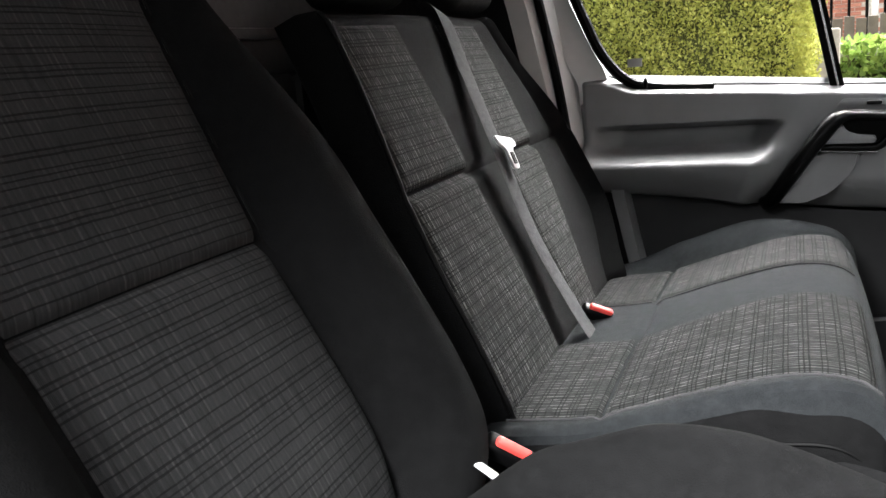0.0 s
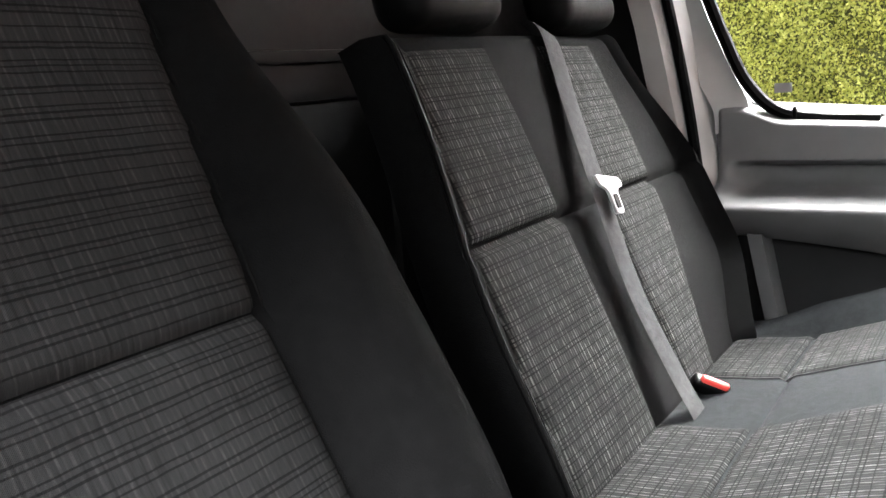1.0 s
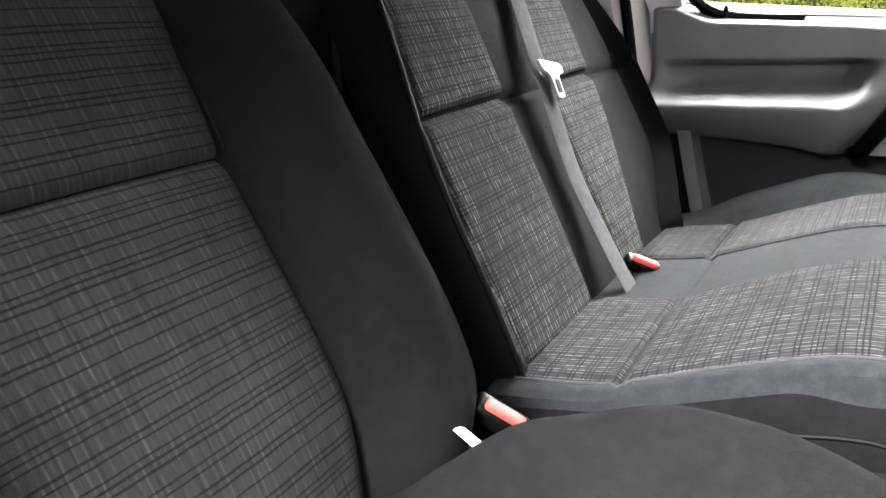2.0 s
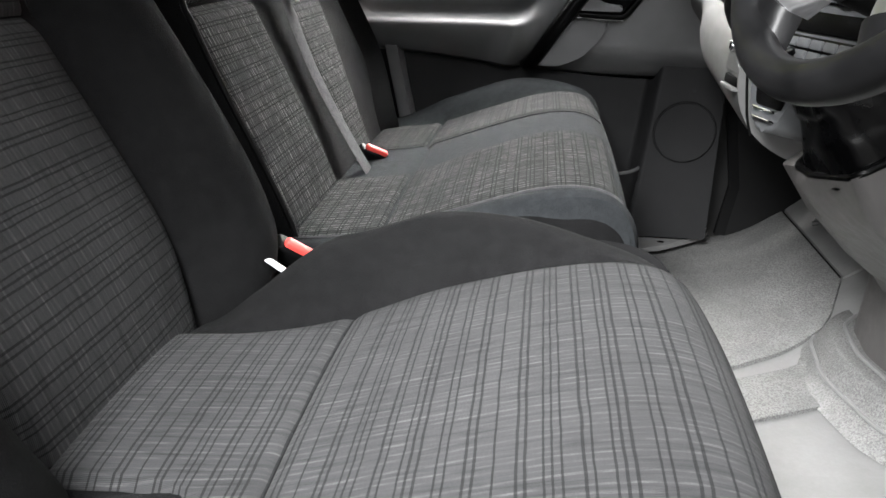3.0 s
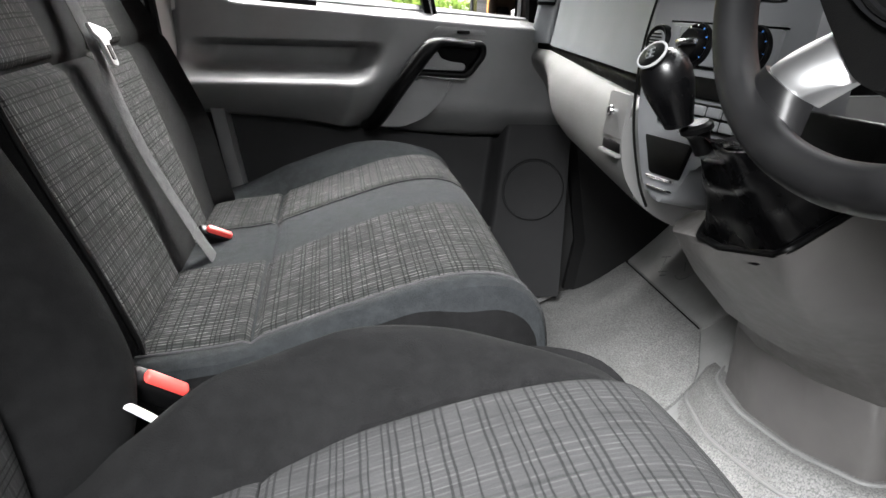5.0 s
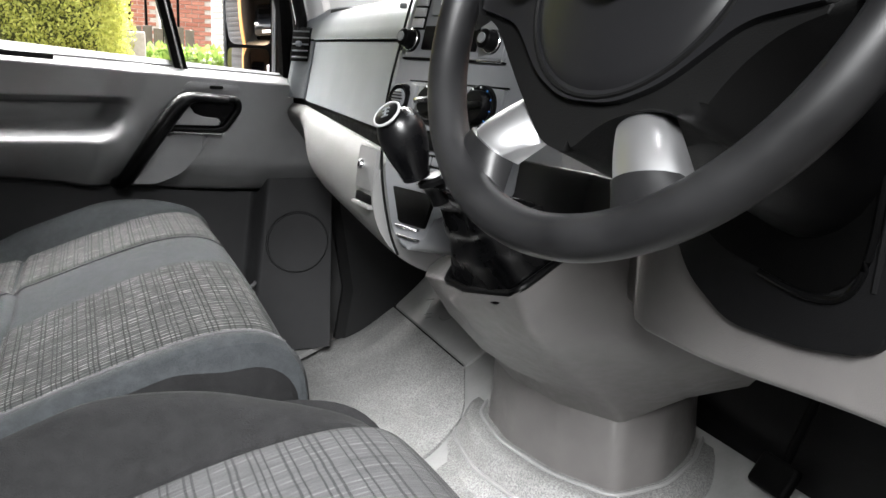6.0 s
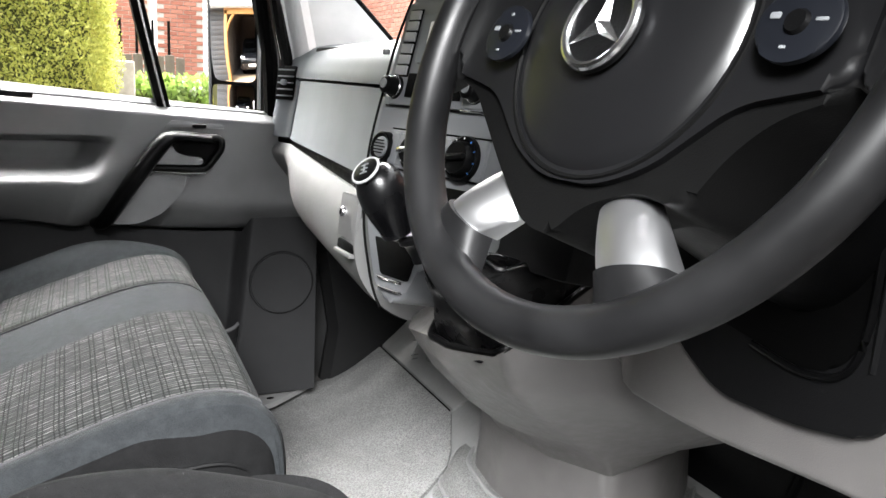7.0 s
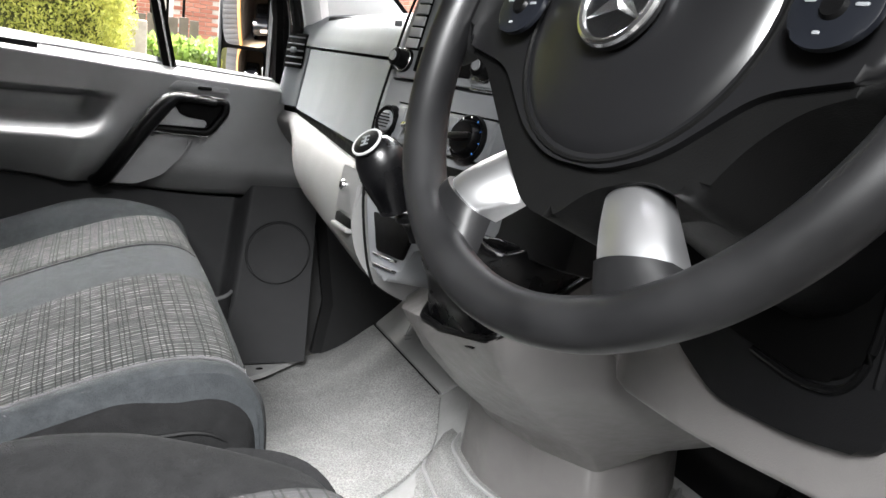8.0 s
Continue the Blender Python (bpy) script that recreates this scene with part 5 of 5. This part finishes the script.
def dd_pt(u, f):
    z = low_edge(u) + (0.62 - low_edge(u)) * f
    return V(0.458 + 0.05 * (1 - min(1, f / 0.12)) ** 2 + 0.05 * step(0.60, 0.70, u), u, z)


part("lower_panel", field(dd_pt, ys_, [(i / 40) ** 1.5 for i in range(41)], 0.30, (1, 0, 0)), M_CONSOLE, dd, "warm grey lower dash panel", 60)
part("upper_panel", rbox((0.40, 0.72, 0.36), pose(0.70, 0.325, 0.78), 0.03, 3), M_BLACK, dd, "black instrument binnacle")
MD = axes((0.0, 0.0, 0.0), (0, -1, 0), (0, 0, 1))


def dpanel(name, pts, x, depth, mat, label="", r=0.02, bevel=0.004, parent=None):
    m = Matrix.Translation((x, 0, 0)) @ MD
    return part(name, prism(round_poly([(-y, z) for y, z in pts], r, 5), depth, m, bevel), mat, parent or dd, label)


knee = dpanel("knee_panel", [(0.60, 0.84), (0.575, 0.61), (0.536, 0.553), (0.481, 0.525), (0.40, 0.530), (0.334, 0.545), (0.319, 0.61), (0.322, 0.84)], 0.500, 0.050, M_KNEE, "charcoal knee panel below the column")
# black sheet just proud of the panel, painted as its recess in shade
dpanel("knee_recess_shade", [(0.585, 0.83), (0.54, 0.615), (0.50, 0.588), (0.40, 0.574), (0.366, 0.585), (0.354, 0.62), (0.352, 0.83)], 0.500, 0.0515, M_SEAL, "black sheet for the shade inside the knee recess", parent=knee)
part("recess_edge", tube(smooth_path([(0.448, 0.350, 0.80), (0.448, 0.351, 0.70), (0.448, 0.353, 0.62), (0.448, 0.366, 0.583), (0.448, 0.40, 0.572), (0.448, 0.45, 0.578)], 30), 0.003, 8), M_BLACK, knee, "black recess edge")
part("panel_edge", tube(smooth_path([(0.450, 0.343, 0.80), (0.450, 0.344, 0.745), (0.450, 0.345, 0.66), (0.451, 0.347, 0.590)], 16), 0.003, 8), M_KNEE, knee)
part("ring_pull", tube(smooth_path([(0.446, 0.372, 0.715), (0.444, 0.384, 0.672), (0.444, 0.395, 0.662), (0.444, 0.412, 0.664), (0.446, 0.43, 0.69)], 20), 0.0025, 8), M_STACK, knee, "grey ring round the lock")
part("key_tag", rbox((0.004, 0.008, 0.022), pose(0.445, 0.398, 0.684, 20), 0.002), M_CHROME, knee)
dpanel("side_panel", [(0.318, 0.88), (0.317, 0.64), (0.305, 0.618), (0.10, 0.618), (0.10, 0.88)], 0.500, 0.044, M_BLACK, "black panel beside the door")
# instrument dial
mdial = axes((0.4535, 0.2925, 0.752), (0, -1, 0), (0.12, 0, 1))
dial = part("dial", lathe([(0.001, 0.0), (0.043, 0.0), (0.0445, 0.001), (0.045, -0.004)], mdial, 40), M_SEAL, dd, "black instrument dial")
for k in range(22):
    a = radians(215 - 11.5 * k)
    ln = 0.005 if k % 5 == 3 else 0.0022
    part("tick", rbox((ln, 0.0010, 0.0008), mdial @ pose(0.038 * math.cos(a), 0.036 * math.sin(a), 0.003, 0, 0, math.degrees(a)), 0.0), M_KEY, dial)
part("needle", rbox((0.034, 0.0016, 0.001), mdial @ pose(0.015, -0.006, 0.004, 0, 0, 20), 0.0), M_WHITE, dial)
fc = bpy.data.curves.new("numeral", "FONT")
fc.body = "10"
fc.size = 0.0058
fc.extrude = 0.0003
tmp = new("numeral_source", fc)
bpy.context.view_layer.update()
nm = bpy.data.meshes.new_from_object(tmp.evaluated_get(bpy.context.evaluated_depsgraph_get()))
bpy.data.objects.remove(tmp)
a = radians(215 - 11.5 * 3)
nm.transform(mdial @ pose(0.026 * math.cos(a) - 0.004, 0.026 * math.sin(a) - 0.003, 0.003))
nm.materials.append(M_KEY)
num = new("numeral", nm)
num.parent = dial

# pedal and dark footwell under the column
ped = thing("pedal", (0.92, 0.80, 0.06), "black ribbed rubber brake pedal", "pedal")
part("pad", rbox((0.02, 0.075, 0.055), pose(0.905, 0.800, 0.125, 0, 35, 0), 0.008, 3), M_SEAL, ped)
part("arm", tube([V(0.92, 0.80, 0.13), V(0.98, 0.80, 0.27), V(0.99, 0.80, 0.42)], 0.008, 8), M_SEAL, ped)
for k in range(4):
    part("rib", rbox((0.004, 0.068, 0.004), pose(0.8925 + 0.0082 * k - 0.004, 0.800, 0.1175 + 0.0115 * k - 0.006, 0, 35, 0), 0.001), M_BLACK, ped)

carpet = thing("carpet", (0.9, 0.5, FLOOR), "black carpet in the driver footwell", "carpet", kind="structure")
part("pile", loft([[V(x, y, z) for x, z in ((0.945, 0.10), (0.948, 0.118), (0.97, 0.145), (1.00, 0.22), (1.015, 0.50), (1.03, 0.50), (1.02, 0.18), (0.96, 0.10))] for y in (0.03, 0.5, 1.10)]), M_SEATBASE, carpet)

# ---- mats on the floor ----
mat = thing("floor_mat", (0.35, 1.5, FLOOR), "grey pimpled rubber floor mat with smooth borders", "floor mat")


def floor_piece(name, x0, x1, y0, y1, mat_, lift=0.006, label="", parent=mat, nx=26):
    f0 = y0 if callable(y0) else (lambda x: y0)
    f1 = y1 if callable(y1) else (lambda x: y1)
    rings = []
    for i in range(nx + 1):
        x = x0 + (x1 - x0) * i / nx
        e = 0.0 if 0 < i < nx else -0.002
        a, b = f0(x), f1(x)
        ys = [a, a + 0.003] + [a + (b - a) * k / 12 for k in range(1, 12)] + [b - 0.003, b]
        top = [V(x, y, on_floor(x, y) + lift + e - (0.002 if y in (a, b) else 0.0)) for y in ys]
        rings.append([V(x, a, on_floor(x, a) - 0.004)] + top + [V(x, b, on_floor(x, b) - 0.004)])
    return part(name, loft(rings), mat_, parent, label)


floor_piece("mat_centre", 0.10, 0.645, lambda x: 0.985 + (x - 0.10) * 0.572 if x < 0.593 else 1.267 + (x - 0.593) * 2.2, 1.83, M_RUBBER, 0.010, "pimpled grey rubber")
floor_piece("mat_pad", 0.30, 0.600, lambda x: 0.94 + (x - 0.30) * 0.472, lambda x: 1.07 + (x - 0.30) * 0.46, M_RUBBER, 0.009, "small pimpled rubber pad")
floor_piece("toe_pad", 0.652, 0.84, lambda x: 1.392 - (x - 0.652) * 0.35, 1.90, M_RUBSMOOTH, 0.008, "smooth grey toe board pad")
floor_piece("toe_line", 0.6465, 0.651, 1.40, 1.90, M_SEAL, 0.004, "", nx=4)
# embossed symbol on the toe board
def toe(y, x):
    return V(x, y, on_floor(x, y) + 0.0082)


ring_ = [toe(1.60 + 0.030 * math.cos(k), 0.705 + 0.022 * math.sin(k)) for k in [math.pi * (0.15 + 1.5 * i / 20) for i in range(21)]]
part("symbol_line", tube(ring_, 0.0012, 6), M_STACK, mat)
for pts in (((1.600, 0.700), (1.625, 0.712)), ((1.665, 0.672), (1.700, 0.700)), ((1.650, 0.682), (1.672, 0.672)), ((1.690, 0.705), (1.715, 0.695)), ((1.655, 0.668), (1.640, 0.676))):
    part("symbol_line", tube([toe(*p) for p in pts], 0.0012, 6), M_STACK, mat)

# door step plate with its screw holes
sp = thing("step_plate", (0.38, 1.72, FLOOR), "grey plastic step plate with slotted holes beside the door", "step plate")
outline = round_poly([(0.20, 1.60), (0.30, 1.655), (0.345, 1.672), (0.470, 1.775), (0.480, 1.86), (0.40, 1.86), (0.395, 1.80), (0.32, 1.735), (0.20, 1.70)], 0.03, 5)
part("plate", prism(outline, 0.012, pose(0, 0, 0.040), 0.004), M_RUBSMOOTH, sp)
for x, y in ((0.347, 1.700), (0.440, 1.79)):
    part("slot", prism([(x + 0.008 * math.cos(k), y + 0.0045 * math.sin(k)) for k in [2 * math.pi * i / 16 for i in range(16)]], 0.0135, pose(0, 0, 0.040), 0.0), M_SEAL, sp)
kick = thing("kick_panel", (0.56, 1.80, FLOOR), "dark grey kick panel ahead of the passenger door", "trim panel", kind="structure")
part("panel", loft([[V(x0, 1.84, z), V(x0 + 0.02, 1.82, z), V(x1, 1.80, z), V(x1, 1.87, z), V(x0, 1.87, z)] for z, x0, x1 in ((0.03, 0.50, 0.75), (0.16, 0.52, 0.85), (0.45, 0.47, 0.95), (0.62, 0.45, 0.98))]), M_KICK, kick)
part("duct", rbox((0.16, 0.07, 0.09), pose(0.615, 1.86, 0.14, 0, -20, 0), 0.015, 3), M_RUBSMOOTH, kick, "pale grey moulded corner")

# ---- exterior mirror ----
mir = thing("door_mirror", (0.33, 1.95, 0.62), "black exterior door mirror with a small wide-angle glass below", "mirror")
mn = V(-0.849, -0.529, 0.02).normalized()
mm = axes((0.322, 1.985, 0.80), V(0, 0, 1).cross(mn), (0, 0, 1))
part("shell", prism(round_poly([(-0.088, -0.15), (0.088, -0.15), (0.092, 0.24), (-0.092, 0.24)], 0.04), 0.07, mm @ pose(0, 0, -0.072), 0.0), M_BLACK, mir)
part("bezel", prism(round_poly([(-0.088, -0.15), (0.088, -0.15), (0.092, 0.24), (-0.092, 0.24)], 0.04), 0.004, mm @ pose(0, 0, -0.003), 0.001), M_SEAL, mir)


def convex(y0, y1, half, radius):
    """Mirror glass that bulges towards the van."""
    cy, hy = (y0 + y1) / 2, (y1 - y0) / 2
    bm = bmesh.new()
    rows = []
    for j in range(25):
        v = j / 12 - 1
        row = []
        for i in range(17):
            u = i / 8 - 1
            x, y = half * u * (1 - 0.10 * v ** 8), cy + hy * v * (1 - 0.05 * u ** 8)
            row.append(bm.verts.new(mm @ V(x, y, 0.012 - (x * x + (y - cy) ** 2) / (2 * radius))))
        rows.append(row)
    for p, q in zip(rows, rows[1:]):
        for i in range(16):
            bm.faces.new((p[i], p[i + 1], q[i + 1], q[i]))
    return bm


part("mirror_glass", convex(-0.060, 0.226, 0.076, 1.1), M_MIRROR, mir, "main mirror glass", 80)
part("mirror_glass", convex(-0.136, -0.068, 0.072, 0.55), M_MIRROR, mir, "small wide-angle glass", 80)
part("glass_rim", tube([mm @ V(x, y, 0.004) for x, y in round_poly([(-0.083, -0.143), (0.083, -0.143), (0.086, 0.235), (-0.086, 0.235)], 0.03, 6)], 0.004, 8, True, up=mn), M_STACK, mir, "grey mirror rim")
part("bracket", tube(smooth_path([(0.40, 1.80, 0.66), (0.38, 1.88, 0.64), (0.36, 1.97, 0.655)], 10), 0.02, 10), M_BLACK, mir)

# ---- outdoors ----
GZ = -0.70
bm = rbox((160, 160, 0.1), pose(0, 0, GZ - 0.05), 0.0)
structure("ground", bm, M_TARMAC, "grey tarmac drive", "ground")


def leaves(name, box0, box1, count, size, mat_, parent, seed, faces="yzx"):
    """Many small leaf sprays on the faces of a clipped block."""
    rs = np.random.RandomState(seed)
    lo, hi = np.array(box0), np.array(box1)
    p = lo + (hi - lo) * rs.rand(count, 3)
    side = rs.rand(count)
    depth = np.abs(rs.normal(0, 0.06, count))
    lump = 0.05 * np.sin(p[:, 0] * 7 + 1.3) * np.sin(p[:, 2] * 6) + 0.04 * np.sin(p[:, 0] * 17 + p[:, 2] * 13)
    front = side < 0.72
    p[front, 1] = lo[1] + depth[front] + lump[front]
    right = (side >= 0.72) & (side < 0.86)
    p[right, 0] = hi[0] - depth[right] - lump[right]
    up = side >= 0.86
    p[up, 2] = hi[2] - depth[up]
    d = rs.normal(size=(count, 3))
    d[:, 2] += 0.8
    d /= np.linalg.norm(d, axis=1)[:, None]
    e = np.cross(d, rs.normal(size=(count, 3)))
    e /= np.linalg.norm(e, axis=1)[:, None]
    s = size * (0.6 + 0.8 * rs.rand(count))[:, None]
    quads = np.stack([p - e * s * 0.28, p + d * s * 0.55 - e * s * 0.30, p + d * s * 1.1, p + d * s * 0.5 + e * s * 0.34], 1)
    me = bpy.data.meshes.new(name)
    me.from_pydata(quads.reshape(-1, 3).tolist(), [], np.arange(count * 4).reshape(-1, 4).tolist())
    me.materials.append(mat_)
    ob = new(name, me)
    ob.parent = parent
    ob.matrix_parent_inverse = Matrix.Translation(-Vector(parent.location))
    tagged(ob, "", "", "", "stuff")
    return ob


hedge = thing("hedge", (-2.0, 5.1, GZ), "tall clipped yellow-green conifer hedge", "hedge")
# solid block within the foliage, coloured as its inner shade
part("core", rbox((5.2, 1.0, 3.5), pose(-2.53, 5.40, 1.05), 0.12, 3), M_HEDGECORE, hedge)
leaves("foliage", (-4.2, 4.78, 0.0), (0.16, 5.8, 2.9), 290000, 0.0185, M_LEAFH, hedge, 4)

bush = thing("low_bush", (0.6, 6.2, GZ), "low clipped bright green box hedge", "hedge")
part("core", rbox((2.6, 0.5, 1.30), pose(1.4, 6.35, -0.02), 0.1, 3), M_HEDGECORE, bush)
leaves("foliage", (0.15, 6.0, 0.0), (2.7, 6.7, 0.69), 9000, 0.05, M_LEAFB, bush, 9)

post = thing("gate_post", (0.24, 5.3, GZ), "weathered grey stone gate post", "post")
part("shaft", rbox((0.13, 0.13, 1.50), pose(0.245, 5.35, 0.04), 0.015), M_STONE, post)
fence = thing("fence", (0.5, 7.4, GZ), "weathered dark board fence with iron railings", "fence")
for k in range(7):
    part("board", rbox((0.075, 0.02, 1.55 + 0.02 * (k % 3)), pose(0.30 + 0.085 * k, 7.4, 0.07), 0.004), M_DARKWOOD, fence)
for k in range(4):
    part("railing", tube([V(0.34 + 0.13 * k, 7.5, 0.3), V(0.34 + 0.13 * k, 7.5, 1.15)], 0.012, 8), M_SEAL, fence)


def brick_wall(name, x0, x1, y, z0, z1, label, lo, hi, along="x"):
    """Mortar wall with a skin of single bricks; the nearest stretch as parts, the rest joined."""
    w = thing(name, ((x0 + x1) / 2, y, GZ) if along == "x" else (y, (x0 + x1) / 2, GZ), label, "wall", kind="structure")
    if along == "x":
        part("mortar", rbox((x1 - x0, 0.20, z1 - z0), pose((x0 + x1) / 2, y + 0.10, (z0 + z1) / 2), 0.0), M_MORTAR, w)
    else:
        part("mortar", rbox((0.20, x1 - x0, z1 - z0), pose(y + 0.10, (x0 + x1) / 2, (z0 + z1) / 2), 0.0), M_MORTAR, w)
    bw, bh, j = 0.215, 0.065, 0.010
    proto = rbox((bw, 0.03, bh), None, 0.003, 1)
    finish(proto)
    me = bpy.data.meshes.new("brick")
    proto.to_mesh(me)
    me.materials.append(M_BRICK)
    verts0 = [tuple(v.co) for v in proto.verts]
    proto.verts.index_update()
    faces0 = [[v.index for v in f.verts] for f in proto.faces]
    proto.free()
    allv, allf, n, r = [], [], 0, 0
    z = z0 + bh / 2
    while z < z1 - bh / 2:
        x = x0 + bw / 2 + (0.5 * (bw + j) if r % 2 else 0)
        while x < x1 - bw / 2 + 0.001:
            m = pose(x, y, z) if along == "x" else pose(y, x, z, 0, 0, 90)
            if lo[0] < x < hi[0] and lo[1] < z < hi[1] and n < 300:
                ob = new("brick", me)
                ob.parent = w
                ob.matrix_parent_inverse = Matrix.Translation(-Vector(w.location))
                ob.matrix_basis = m
                n += 1
            else:
                b0 = len(allv)
                allv += [tuple(m @ Vector(v)) for v in verts0]
                allf += [[i + b0 for i in f] for f in faces0]
            x += bw + j
        z += bh + j
        r += 1
    if allv:
        mj = bpy.data.meshes.new("brickwork")
        mj.from_pydata(allv, [], allf)
        mj.materials.append(M_BRICK)
        ob = new("brickwork", mj)
        ob.parent = w
        ob.matrix_parent_inverse = Matrix.Translation(-Vector(w.location))
        tagged(ob, "", "", "", "stuff")
    return w


brick_wall("wall_garden", -0.6, 1.36, 17.0, GZ, 5.4, "red brick house wall behind the fence", (0.6, 0.4), (1.4, 4.2))
brick_wall("wall_house", 1.36, 2.14, 15.6, GZ, 5.4, "pale red brick corner pier of the house", (1.2, 0.4), (2.2, 4.2))
hw = thing("house_front", (5.0, 17.2, GZ), "white rendered house front with a slatted window shutter", "house", kind="structure")
part("wall", rbox((6.2, 0.2, 6.6), pose(5.26, 17.4, 2.6), 0.0), M_RENDERW, hw)
wf = part("window_frame", rbox((1.03, 0.08, 2.4), pose(2.76, 17.25, 1.55), 0.01), M_RENDERW, hw)
for k in range(20):
    part("shutter_slat", rbox((0.75, 0.03, 0.066), pose(2.76, 17.18, 0.55 + 0.104 * k, 30), 0.004), M_RENDERW, hw)
brick_wall("wall_facade", -3.0, 18.0, 5.0, GZ, 4.6, "red brick house front seen through the windscreen", (11.5, 1.2), (15.5, 2.6), along="y")
part("roof_plane", rbox((3.0, 22.0, 0.2), pose(5.9, 8.0, 4.9, 0, -35, 0), 0.0), M_TILE, bpy.data.objects["wall_facade"], "dark tiled roof edge")

# timber garage behind the van, met in the door mirror
gar = thing("timber_garage", (-7.5, 4.4, GZ), "oak framed open garage with dark boarded side wall", "garage")
for k in range(15):
    part("cladding_board", rbox((0.03, 2.2, 0.17), pose(-7.5, 5.85, GZ + 0.09 + 0.165 * k, 0, 6, 0), 0.004), M_CLAD, gar)
part("post", rbox((0.18, 0.18, 2.35), pose(-7.45, 4.62, GZ + 1.17), 0.01), M_OAK, gar, "golden oak corner post")
part("post", rbox((0.18, 0.18, 2.35), pose(-7.45, 1.60, GZ + 1.17), 0.01), M_OAK, gar, "golden oak corner post")
part("beam", rbox((0.18, 3.3, 0.22), pose(-7.45, 3.10, 1.62), 0.01), M_OAK, gar, "golden oak beam")
part("brace", tube(smooth_path([(-7.45, 4.55, 0.95), (-7.45, 4.40, 1.25), (-7.45, 4.10, 1.52)], 10), 0.07, 8), M_OAK, gar, "curved oak brace")
part("roof", rbox((4.2, 6.2, 0.12), pose(-9.0, 3.9, 2.85, 0, 32, 0), 0.02), M_SLATE, gar, "pale weathered slate roof")
part("back_wall", rbox((0.1, 6.0, 3.0), pose(-12.0, 3.9, GZ + 1.5), 0.0), M_DARKWOOD, gar)
part("side_wall", rbox((4.5, 0.1, 2.6), pose(-9.75, 4.72, GZ + 1.3), 0.0), M_DARKWOOD, gar)
part("side_wall", rbox((4.5, 0.1, 2.6), pose(-9.75, 1.48, GZ + 1.3), 0.0), M_DARKWOOD, gar)
part("loft_floor", rbox((4.5, 3.3, 0.08), pose(-9.75, 3.1, 1.78), 0.0), M_DARKWOOD, gar)

car = thing("parked_car", (-9.2, 3.2, GZ), "dark parked car standing inside the open garage", "car")
side = smooth_path([(-7.95, 0, -0.45), (-7.93, 0, -0.12), (-8.2, 0, 0.10), (-8.9, 0, 0.20), (-9.45, 0, 0.58), (-10.3, 0, 0.66), (-11.3, 0, 0.50), (-11.6, 0, 0.1), (-11.6, 0, -0.45)], 40)
part("body", loft([[V(p.x - g, y, p.z - g * 0.8) for p in side] for y, g in ((2.42, 0.10), (2.46, 0.03), (2.6, 0.0), (3.8, 0.0), (3.94, 0.03), (3.98, 0.10))]), M_CARPAINT, car, "dark glossy bodywork", 50)
part("windscreen", loft([[V(-8.98, y, 0.27), V(-9.42, y, 0.585), V(-9.44, y, 0.57), V(-9.0, y, 0.25)] for y in (2.62, 3.78)]), M_SEAL, car)
for y in (2.62, 3.78):
    part("headlight", rbox((0.08, 0.26, 0.12), pose(-8.02, y, -0.02, 0, -30, 0), 0.03, 3), M_CHROME, car, "clear headlight")
    part("wheel", lathe([(0.001, 0.1), (0.2, 0.1), (0.29, 0.09), (0.31, 0.0), (0.29, -0.09), (0.001, -0.1)], pose(-8.6, 2.52 if y < 3 else 3.88, GZ + 0.31, 90), 24), M_SEAL, car)
    part("wheel", lathe([(0.001, 0.1), (0.2, 0.1), (0.29, 0.09), (0.31, 0.0), (0.29, -0.09), (0.001, -0.1)], pose(-11.0, 2.52 if y < 3 else 3.88, GZ + 0.31, 90), 24), M_SEAL, car)
part("number_plate", rbox((0.02, 0.52, 0.11), pose(-7.92, 3.2, -0.30), 0.004), M_WHITE, car, "plain white plate")
structure("driveway", rbox((5.5, 3.6, 0.02), pose(-5.6, 3.2, GZ + 0.004), 0.006), M_GRAVEL, "tan gravel drive before the garage", "drive")
